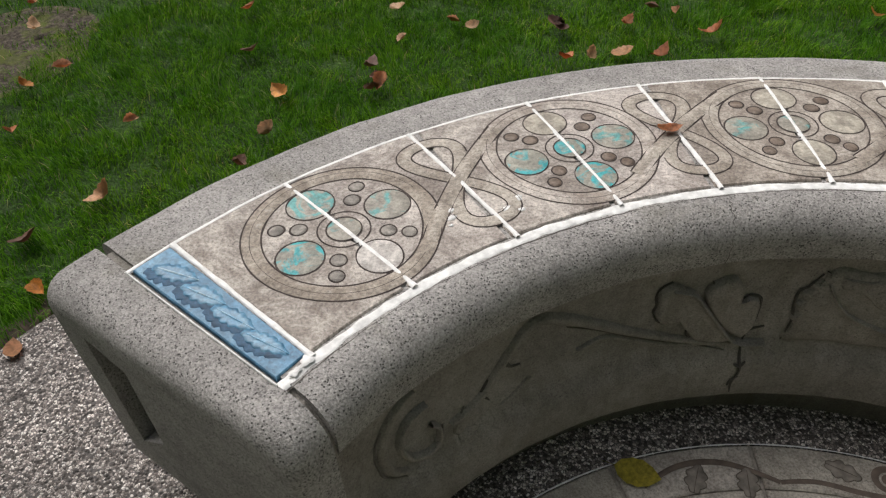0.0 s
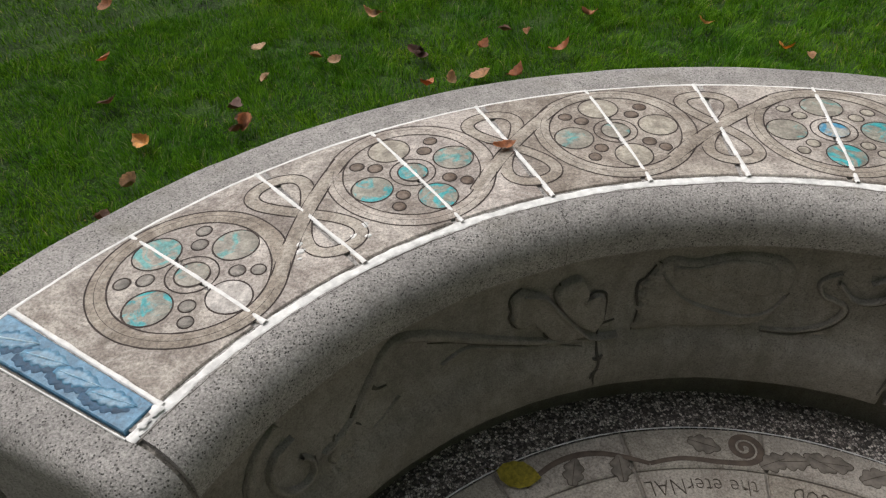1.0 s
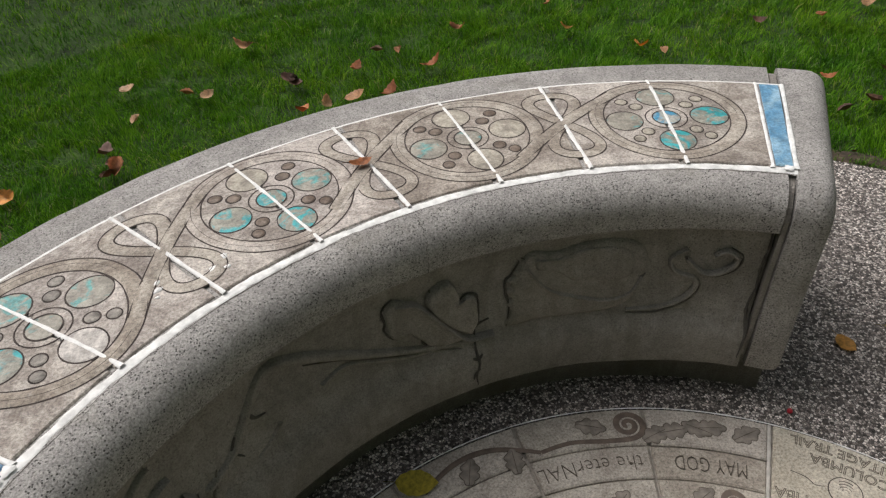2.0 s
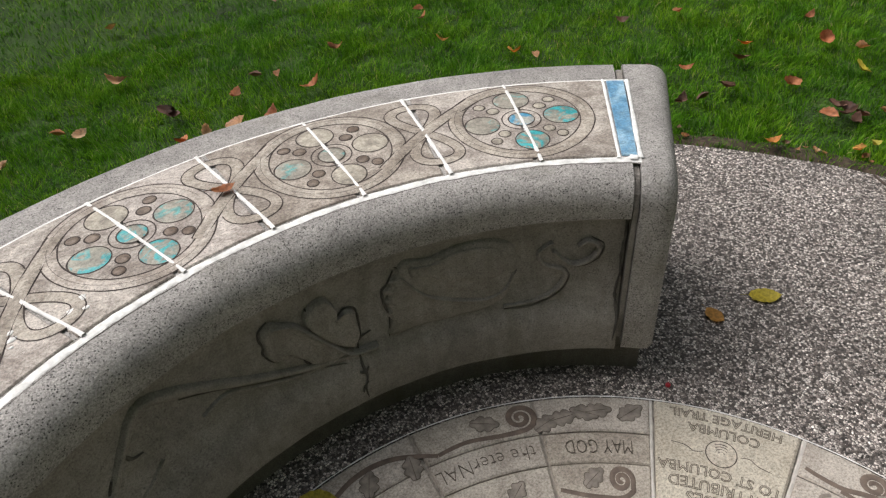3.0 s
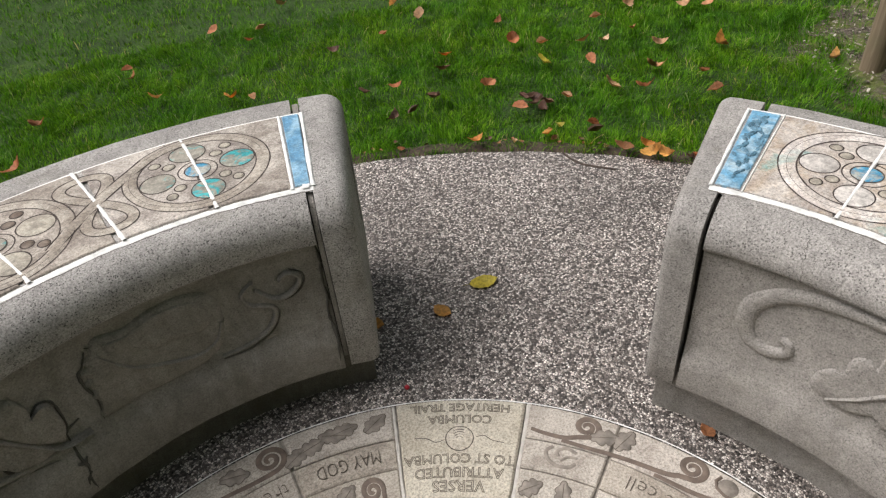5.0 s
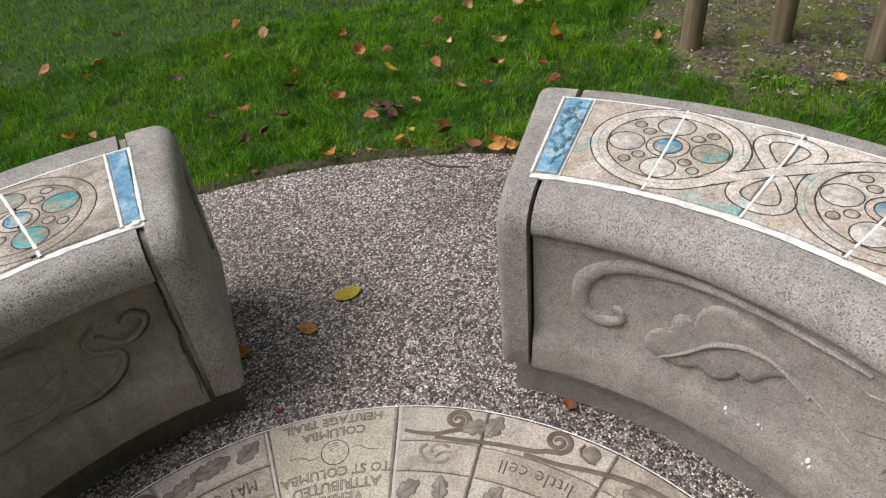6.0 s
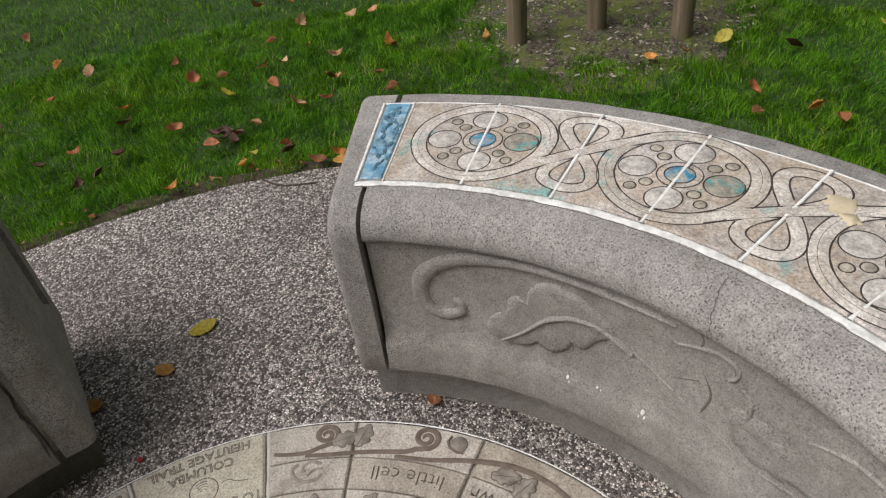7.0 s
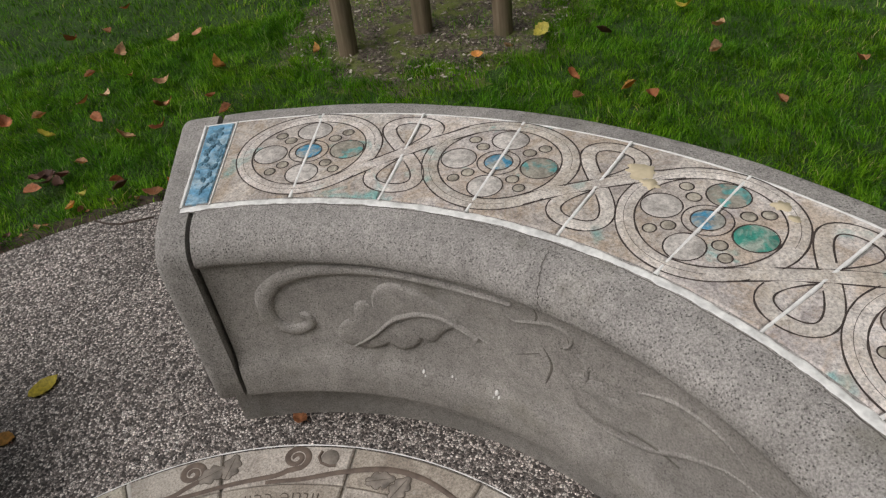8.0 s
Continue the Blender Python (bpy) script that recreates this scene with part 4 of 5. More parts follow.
def crack(bench, H, r_tile, angles, i0, i1, width, seed):
    """A fine dark crack that runs down over the rounded lip."""
    rng = random.Random(seed)
    pr = body_profile(H, r_tile - 0.014)[i0:i1]
    bm = bmesh.new()
    pts = []
    m = len(pr) * 3 - 2
    for k in range(m):
        f = k / (m - 1)
        j = min(len(pr) - 2, int(f * (len(pr) - 1)))
        g = f * (len(pr) - 1) - j
        r, z = pr[j][0] + (pr[j + 1][0] - pr[j][0]) * g, pr[j][1] + (pr[j + 1][1] - pr[j][1]) * g
        a = angles[0] + (angles[1] - angles[0]) * f + rng.uniform(-0.18, 0.18)
        w = math.degrees(width * rng.uniform(0.5, 1.2) / 0.8) / 2
        pts.append([bm.verts.new(pol(r - 0.0022, a + w, z + 0.0012)), bm.verts.new(pol(r - 0.0022, a - w, z + 0.0012))])
    for p, q in zip(pts, pts[1:]):
        bm.faces.new((p[0], p[1], q[1], q[0]))
    part("crack", bm, M_CRACK, bench)


for pairs, w in (([(-24.6, 0.345), (-25.6, 0.312), (-24.9, 0.268)], 0.006), ([(-21.4, 0.306), (-24.2, 0.329)], 0.005), ([(-29.7, 0.352), (-29.6, 0.318), (-29.3, 0.290)], 0.007), ([(-27.4, 0.392), (-27.7, 0.374), (-26.7, 0.360)], 0.005), ([(-23.4, 0.425), (-23.9, 0.408), (-23.6, 0.390)], 0.007), ([(-34.4, 0.260), (-37.9, 0.268), (-41.3, 0.266)], 0.006)):
    carve(*F2, pairs, w * 0.3, w, w * 0.4, 0.0022, "grime_line", M_CONCRETE_DARK)
crack(*F2, (-24.4, -22.0), 9, 18, 0.0012, 4)
crack(*F2, (6.8, 8.2), 9, 16, 0.0008, 5)
crack(*F1, (105.0, 104.2), 9, 18, 0.0010, 6)
for pairs in ([(98.8, 0.240), (99.0, 0.205), (99.2, 0.183), (99.0, 0.160), (99.5, 0.135), (99.4, 0.110)], [(98.5, 0.180), (99.1, 0.172), (99.9, 0.176)], [(99.0, 0.150), (99.6, 0.140), (100.0, 0.128)]):
    dark_edge(pairs, 0.0055, M_CONCRETE_BLACK)
for a, z, w in ((-8.7, 0.199, 0.005), (-9.0, 0.193, 0.003), (-12.6, 0.203, 0.004), (-13.1, 0.201, 0.002), (-18.6, 0.200, 0.007), (-19.0, 0.194, 0.004), (-18.3, 0.192, 0.003)):
    bm = bmesh.new()
    disc(bm, -radians(a) * 0.81, z, w / 2, 0.0004, 0.0016, face_place(H2, 0.885), 9, 1.4)
    part("white_chip", bm, M_GROUT, bench_open)

# ---- patches of filler on the tiles ----


def blotch(bench, r, a, size, H, mat, seed):
    rng = random.Random(seed)
    n = 26
    bm = bmesh.new()
    rad = [size * (0.75 + 0.45 * noise.noise(Vector((math.cos(math.tau * i / n) * 1.7, math.sin(math.tau * i / n) * 1.7, seed * 3.1)))) * rng.uniform(0.88, 1.12) for i in range(n)]
    put = place_on(r, a, H + 0.003)
    rows = [[bm.verts.new(put(rad[i] * f * math.cos(math.tau * i / n), rad[i] * f * 0.75 * math.sin(math.tau * i / n), h)) for i in range(n)] for f, h in ((1.0, 0.0002), (0.9, 0.0026 if mat is M_FILLER else 0.0010))]
    for i in range(n):
        bm.faces.new((rows[0][i], rows[0][(i + 1) % n], rows[1][(i + 1) % n], rows[1][i]))
    bm.faces.new(rows[1])
    bmesh.ops.recalc_face_normals(bm, faces=bm.faces)
    part("filler_patch", bm, mat, bench)


M_FILLER = plain("cream_filler", (0.56, 0.48, 0.33), 0.85, 0.15, 45)
PATCH_2 = ((1.083, -24.2, 0.036), (1.060, -25.6, 0.022), (1.117, -35.0, 0.018), (1.100, -36.4, 0.012))
PATCH_1 = ((0.938, 128.0, 0.010), (0.952, 127.6, 0.007), (0.905, 122.4, 0.007), (0.925, 128.6, 0.005))
for r, a, size in PATCH_2:
    blotch(bench_open, r, a, size, H2, M_FILLER, int(abs(a) * 10))
for r, a, size in ((0.860, 145.6, 0.012), (0.858, 147.0, 0.010), (0.860, 63.6, 0.011), (0.930, 122.0, 0.012), (0.915, 123.4, 0.009)):
    blotch(bench_shaded, r, a, size, H1, M_GROUT_DULL, int(a * 10))
for r, a, size in PATCH_1:
    blotch(bench_shaded, r, a, size, H1, M_GROUT, int(abs(a) * 10))

# ---- round ceramic paving ----
paving = base("ceramic_paving", "round cream ceramic paving with brown scrolls and verses", "paving", kind="structure")
bm = bmesh.new()
core = [bm.verts.new(pol(0.744, 4 * i, -0.004)) for i in range(90)]
bm.faces.new(core)
part("bed", bm, M_PAVE_JOINT, paving, smooth=False)
bm = bmesh.new()
strip(bm, [pol(0.7440, 2 * i)[:2] for i in range(180)], 0.0030, 0.0015, 0.0012, lambda u, v, z: (u, v, z), True, 2)
part("rim", bm, M_GROUT, paving, "thin pale mortar rim")
COLS = [155.0, 135.0, 115.0, 95.5, 75.9, 58.0, 36.4, 22.2, 1.9, -18.0, -38.0, -58.0]
ROWS_R = [0.742, 0.660, 0.592, 0.512]
PZ = 0.003
for c0, c1 in zip(COLS, COLS[1:]):
    g0 = 0.25
    if c0 == 58.0:
        part("text_tile", slab(0.516, 0.742, c1 + 0.55, c0 - 0.55, -0.01, PZ + 0.002, 6, 0.004), M_PAVE_TEXT, paving, "cream ceramic tile with outlined capitals", False)
        continue
    for ra, rb in zip(ROWS_R, ROWS_R[1:]):
        part("tile", slab(rb + 0.0012, ra - 0.0012, c1 + g0, c0 - g0, -0.01, PZ + 0.0006 * ((int(c0 * 7 + ra * 100)) % 3), 6, 0.003), M_PAVE, paving, smooth=False)
part("inner_paving", slab(0.06, 0.506, -180.0, 179.9, -0.01, PZ, 90, 0.003), M_PAVE, paving, smooth=False)
part("inner_paving", slab(0.516, 0.742, 155.3, 301.7, -0.01, PZ, 40, 0.003), M_PAVE, paving, smooth=False)
for a in (58.0, 36.4):
    bm = bmesh.new()
    wavy_grout(bm, [pol(0.512 + 0.23 * k / 20, a)[:2] for k in range(21)], 0.0075, 0.0004, int(a))
    part("mortar_line", bm, M_MORTAR, paving)


def pave_place(u, v, z):
    """u: angle in degrees, scaled at radius 0.68; v: radius."""
    return pol(v, -math.degrees(u / 0.68), PZ + z)


def pp(pairs):
    return [(-radians(a) * 0.68, r) for a, r in pairs]


def scroll(pairs, spiral_at, r0, d0, turns, w=0.0105):
    """A brown slip band that ends in a curl."""
    pts = smooth_path(pp(pairs), 8) if pairs else []
    if spiral_at:
        cu, cv = pp([spiral_at])[0]
        pts = pts + spiral(cu, cv, r0, 0.003, d0, turns, 44)
    bm = bmesh.new()
    strip(bm, pts, taper(len(pts), w * 0.8, w * 1.15, w * 0.75), 0.0012, 0.0012, pave_place, False, 4)
    part("scroll", bm, M_MOTIF, paving, "brown slip scroll")


def pave_leaf(a, r, ang, length=0.055, width=0.036):
    bm = bmesh.new()
    leaf_relief(bm, *pp([(a, r)])[0], ang, length, width, 0.0010, 0.0022, pave_place)
    leaf = part("leaf_print", bm, M_MOTIF_GREY, paving, "grey-washed impressed oak leaf")
    cu, cv = pp([(a, r)])[0]
    ca, sa = math.cos(radians(ang)), math.sin(radians(ang))
    bm = bmesh.new()
    strip(bm, [(cu + u * ca - v * sa, cv + u * sa + v * ca) for u, v in oak_outline(length, width)], 0.0016, 0.0016, 0.0006, pave_place, True, 2)
    strip(bm, [(cu + u * ca, cv + u * sa) for u in (-0.5 * length, -0.2 * length, 0.1 * length, 0.36 * length)], 0.0014, 0.0030, 0.0006, pave_place, False, 2)
    part("leaf_line", bm, M_SCRIPT, leaf)


scroll([(35.4, 0.682), (33, 0.676), (30, 0.675), (27.8, 0.684)], (26.9, 0.712), 0.024, -60, 1.75)
scroll([(30.2, 0.668), (26, 0.666), (20, 0.670), (14, 0.676), (11.8, 0.686)], (10.7, 0.714), 0.025, -60, 1.75)
scroll([(15.0, 0.664), (9, 0.668), (3, 0.686), (-4, 0.706), (-10, 0.706), (-16, 0.690), (-22, 0.668)], None, 0, 0, 0)
scroll([(93, 0.672), (88, 0.678), (83, 0.672), (79.5, 0.672)], (78.6, 0.704), 0.030, -75, 1.9)
scroll([(112, 0.690), (106, 0.712), (100, 0.708), (93, 0.672)], None, 0, 0, 0)
scroll([(75, 0.540), (70, 0.525), (64, 0.520), (61.5, 0.535)], (63.6, 0.556), 0.026, -20, 1.9)
scroll([(20, 0.545), (15, 0.536), (10, 0.545)], (8.6, 0.566), 0.022, -60, 1.7)
for a, r, ang in ((61.2, 0.705, 40), (66.3, 0.706, 10), (68.3, 0.702, 160), (71.8, 0.692, 15), (74.6, 0.683, 30), (84.2, 0.706, -20), (97.5, 0.672, 80), (104.5, 0.685, 60),
                  (23.8, 0.700, 20), (20.9, 0.708, 70), (-3.6, 0.682, 20), (-7.0, 0.676, 70), (68.5, 0.560, 40), (33.5, 0.553, 30), (27.5, 0.556, 100), (83, 0.55, 40), (17.5, 0.56, 60)):
    pave_leaf(a, r, ang)
bm = bmesh.new()
disc(bm, *pp([(5.4, 0.714)])[0], 0.017, 0.001, 0.003, pave_place, 18, 1.1)
acorn = part("acorn_print", bm, M_MOTIF_GREY, paving, "grey-washed impressed acorn")
bm = bmesh.new()
strip(bm, pp([(6.9, 0.728), (7.2, 0.716), (6.6, 0.703), (5.2, 0.697), (4.2, 0.699)]), 0.006, 0.001, 0.003, pave_place)
part("acorn_cup", bm, M_MOTIF, acorn)
for pts, w in (([(31.2, 0.650), (32.2, 0.638), (31.6, 0.620), (29.8, 0.610), (27.8, 0.614), (27.0, 0.624)], 0.008), ([(27.2, 0.646), (29.0, 0.652), (30.4, 0.642), (30.0, 0.630)], 0.007), ([(26.9, 0.636), (28.4, 0.634), (29.6, 0.622)], 0.006)):
    bm = bmesh.new()
    strip(bm, smooth_path(pp(pts), 6), w, 0.0012, 0.0018, pave_place)
    part("sprout_print", bm, M_MOTIF_GREY, paving, "grey-washed curled sprout")


def lettering(words, a, r, size, mat, depth=0.0008, squeeze=1.0, tilt=0.0, thin=0.0, outlined=False):
    """Words that read from outside the ring towards its centre."""
    cu = bpy.data.curves.new("lettering", "FONT")
    cu.body, cu.size, cu.align_x, cu.align_y, cu.extrude, cu.resolution_u = words, size, "CENTER", "CENTER", depth, 2
    cu.offset = thin
    if outlined:
        cu.fill_mode, cu.extrude, cu.bevel_depth, cu.bevel_resolution = "NONE", 0.0, 0.00075, 0
    tmp = new("lettering", cu)
    me = bpy.data.meshes.new_from_object(tmp.evaluated_get(bpy.context.evaluated_depsgraph_get()))
    bpy.data.objects.remove(tmp)
    rm = r
    for v in me.vertices:
        x, y, z = v.co.x * squeeze, v.co.y, v.co.z
        v.co = pol(rm - y - tilt * x, a + math.degrees(x / rm), PZ + 0.0022 + z)
    me.materials.append(mat)
    ob = new("lettering", me)
    ob.parent = paving
    tagged(ob, "incised words: " + words)
    return ob


for words, r, size, sq in (("VERSES", 0.543, 0.030, 0.92), ("ATTRIBUTED", 0.572, 0.028, 0.90), ("TO ST COLUMBA", 0.602, 0.027, 0.88), ("COLUMBA", 0.693, 0.026, 0.92), ("HERITAGE TRAIL", 0.722, 0.025, 0.96)):
    lettering(words, 47.2, r, size * 1.08, M_LETTER, 0.0008, sq * 1.04, 0.0, 0.0, True)
lettering("MAY GOD", 66.8, 0.627, 0.044, M_SCRIPT, 0.0006, 0.62, 0.0, -0.0011)
lettering("the eterNAL", 86.3, 0.625, 0.044, M_SCRIPT, 0.0006, 0.84, 0.0, -0.0011)
lettering("little cell", 11.8, 0.627, 0.044, M_SCRIPT, 0.0006, 0.95, 0.0, -0.0011)
lettering("own", -2.5, 0.627, 0.044, M_SCRIPT, 0.0006, 0.95, 0.0, -0.0011)
bm = bmesh.new()
eu, ev = pp([(47.2, 0.646)])[0]
disc(bm, eu, ev, 0.027, 0.002, 0.002, pave_place, 28)
emblem = part("emblem", bm, M_PAVE_TEXT, paving, "small round impressed emblem")
bm = bmesh.new()
strip(bm, arc(eu, ev, 0.0282, 0, 350, 35), 0.0022, 0.002, 0.001, pave_place, True, 2)
for k in range(4):
    strip(bm, arc(eu, ev - 0.004, 0.007 + 0.0055 * k, 30 + 12 * k, 150 - 8 * k, 10), 0.0016, 0.004, 0.0006, pave_place, False, 2)
part("emblem_line", bm, M_LINE, emblem)
for d in (-1, 1):
    bm = bmesh.new()
    strip(bm, smooth_path([(eu + d * x, ev + y * d) for x, y in ((0.034, 0.004), (0.050, 0.007), (0.066, -0.002), (0.092, -0.006))], 6), 0.0018, 0.002, 0.0006, pave_place, False, 2)
    part("flourish", bm, M_LINE, paving)

# ---- soil and stakes ----
bm = bmesh.new()
rows = []
for i in range(240):
    a = 1.5 * i
    w = 0.03 * noise.noise(Vector(pol(5.0, a))) + 0.015 * noise.noise(Vector(pol(25.0, a)))
    rows.append([bm.verts.new(pol(1.715, a, -0.02)), bm.verts.new(pol(1.752 + 0.3 * w, a, 0.003)), bm.verts.new(pol(1.785 + w, a, -0.002)), bm.verts.new(pol(1.82 + w, a, -0.02))])
for i in range(240):
    for k in range(3):
        bm.faces.new((rows[i][k], rows[(i + 1) % 240][k], rows[(i + 1) % 240][k + 1], rows[i][k + 1]))
edge_soil = new("soil_edge", link_mesh("soil_edge", bm, M_EDGE))
edge_soil.matrix_basis = pose(CX, CY, 0)
tagged(edge_soil, "thin dark soil edge between pavement and lawn", "soil", kind="structure")
SX, SY, SR = 3.56, 0.52, 0.49


def in_soil(x, y, grow=0.0):
    d = np.hypot(x - SX, (y - SY) * 0.92)
    return d < SR + grow + 0.07 * np.sin(np.arctan2(y - SY, x - SX) * 5.0) + 0.03 * np.sin(np.arctan2(y - SY, x - SX) * 11.0)


bm = bmesh.new()
rows = []
for i in range(13):
    rows.append([bm.verts.new((0.72 * i / 12 * math.cos(math.tau * k / 60), 0.72 * i / 12 * math.sin(math.tau * k / 60), (0.012 * (1 - i / 12) + 0.012 * noise.noise(Vector((i * 0.9, k * 0.37, 0))) * (1 if i < 12 else 0)) - 0.010 * (i / 12) ** 2)) for k in range(60)] if i else None)
c = bm.verts.new((0, 0, 0.012))
for k in range(60):
    bm.faces.new((c, rows[1][k], rows[1][(k + 1) % 60]))
    for i in range(1, 12):
        bm.faces.new((rows[i][k], rows[i + 1][k], rows[i + 1][(k + 1) % 60], rows[i][(k + 1) % 60]))
soil = new("soil_patch", link_mesh("soil_patch", bm, M_SOIL))
soil.matrix_basis = pose(SX, SY, -0.004)
tagged(soil, "bare brown soil patch with moss and small stones", "soil", kind="structure")

bm = bmesh.new()
rim = [bm.verts.new((0.30 * (1 + 0.3 * noise.noise(Vector((math.cos(k / 4), math.sin(k / 4), 5.0)))) * math.cos(math.tau * k / 40), 0.36 * math.sin(math.tau * k / 40), -0.011)) for k in range(40)]
c = bm.verts.new((0, 0, -0.003))
for k in range(40):
    bm.faces.new((c, rim[k], rim[(k + 1) % 40]))
worn_spot = new("soil_patch", link_mesh("soil_patch", bm, M_SOIL))
worn_spot.matrix_basis = pose(-1.58, 2.18, 0.001)
tagged(worn_spot, "worn bare grey soil spot in the lawn", "soil", kind="structure")

rng = random.Random(11)
bm = bmesh.new()
for _ in range(2600):
    a, d = rng.uniform(0, math.tau), 0.6 * math.sqrt(rng.random())
    s = rng.choice((0.0014, 0.0018, 0.0024, 0.0032, 0.0042)) * rng.uniform(0.7, 1.4) * (1.8 if _ < 12 else 1.0)
    m = pose(d * math.cos(a), d * math.sin(a), 0.005 + s * 0.2, rng.uniform(-14, 14), rng.uniform(-14, 14), rng.uniform(0, 360)) @ Matrix.Diagonal((s * (1 if _ < 160 else rng.uniform(0.8, 3.0)), s * rng.uniform(0.4, 1), s * rng.uniform(0.3, 0.7), 1))
    bmesh.ops.create_icosphere(bm, subdivisions=1, radius=1.0, matrix=m) if _ < 160 else bmesh.ops.create_cube(bm, size=1.6, matrix=m)
stones = new("soil_stones", link_mesh("soil_stones", bm, M_PEBBLE, False))
stones.matrix_basis = pose(SX, SY, 0)
tagged(stones, "scattered grit and small stones on bare soil", "stones", kind="stuff")


def stake(x, y, lean, turn):
    bm = bmesh.new()
    n, rows = 18, []
    for i in range(15):
        z = -0.08 + 0.98 * i / 14
        row = []
        for k in range(n):
            a = math.tau * k / n
            r = 0.039 * (1 + 0.035 * noise.noise(Vector((math.cos(a) * 1.3, math.sin(a) * 1.3, z * 6 + turn))) + 0.02 * math.sin(3 * a + turn))
            row.append(bm.verts.new((r * math.cos(a), r * math.sin(a), z)))
        rows.append(row)
    for i in range(14):
        for k in range(n):
            bm.faces.new((rows[i][k], rows[i][(k + 1) % n], rows[i + 1][(k + 1) % n], rows[i + 1][k]))
    bm.faces.new(rows[-1])
    ob = new("wooden_stake", link_mesh("wooden_stake", bm, M_WOOD))
    ob.matrix_basis = pose(x, y, 0, lean, 0, turn)
    tagged(ob, "round weathered brown wooden tree stake in bare soil", "stake", group="tree stakes")


stake(3.215, 0.765, 1.0, 20)
stake(3.405, 0.505, -0.6, 130)
stake(3.395, 0.175, 1.0, 250)

# ---- fallen leaves ----


def leaf_mesh(name, length, width, curl, fold, mat, teeth=0.0):
    bm = bmesh.new()
    n = 9
    rows = []
    for i in range(n + 1):
        k = i / n
        w = width / 2 * math.sin(math.pi * k ** 0.85) ** 0.75 * (1 + teeth * (1 if i % 2 else -1)) if 0 < i < n else 0.0006
        x = length * (k - 0.5)
        z = curl * (2 * k - 1) ** 2
        rows.append([bm.verts.new((x, s * w, z + fold * abs(s) * w + 0.0015 * math.sin(k * 9 + s * 2))) for s in (-1, -0.5, 0, 0.5, 1)])
    for a, b in zip(rows, rows[1:]):
        for k in range(4):
            bm.faces.new((a[k], a[k + 1], b[k + 1], b[k]))
    stalk = [bm.verts.new((-length / 2 - d, y, curl + 0.001)) for d, y in ((0.0, -0.0009), (0.0, 0.0009), (length * 0.28, 0.0016), (length * 0.28, 0.0002))]
    bm.faces.new(stalk)
    bmesh.ops.solidify(bm, geom=bm.faces[:], thickness=0.0006)
    return link_mesh(name, bm, mat)


def drop_leaf(me, x, y, z, tilt, turn, scale, label):
    ob = new("fallen_leaf", me)
    ob.matrix_basis = pose(x, y, z, tilt[0], tilt[1], turn) @ Matrix.Diagonal((scale, scale, scale, 1))
    return tagged(ob, label, "leaf", group="fallen autumn leaves")


rng = random.Random(5)
KINDS = {
    "brown": (M_LEAF_BROWN, "dry red-brown fallen leaf lying in grass"),
    "tan": (M_LEAF_TAN, "dry pale tan fallen leaf lying in grass"),
    "orange": (M_LEAF_ORANGE, "bright orange fallen leaf lying in grass"),
    "yellow": (M_LEAF_YELLOW, "yellow fallen leaf lying in grass"),
    "dark": (M_LEAF_DARK, "dark wet decaying brown leaf in grass"),
}
SHAPES = {k: [leaf_mesh("fallen_leaf", 0.060, 0.042, 0.014, 0.45, m[0], 0.09), leaf_mesh("fallen_leaf", 0.054, 0.034, 0.006, 1.0, m[0], 0.07), leaf_mesh("fallen_leaf", 0.064, 0.038, 0.024, 0.3, m[0], 0.11)] for k, m in KINDS.items()}
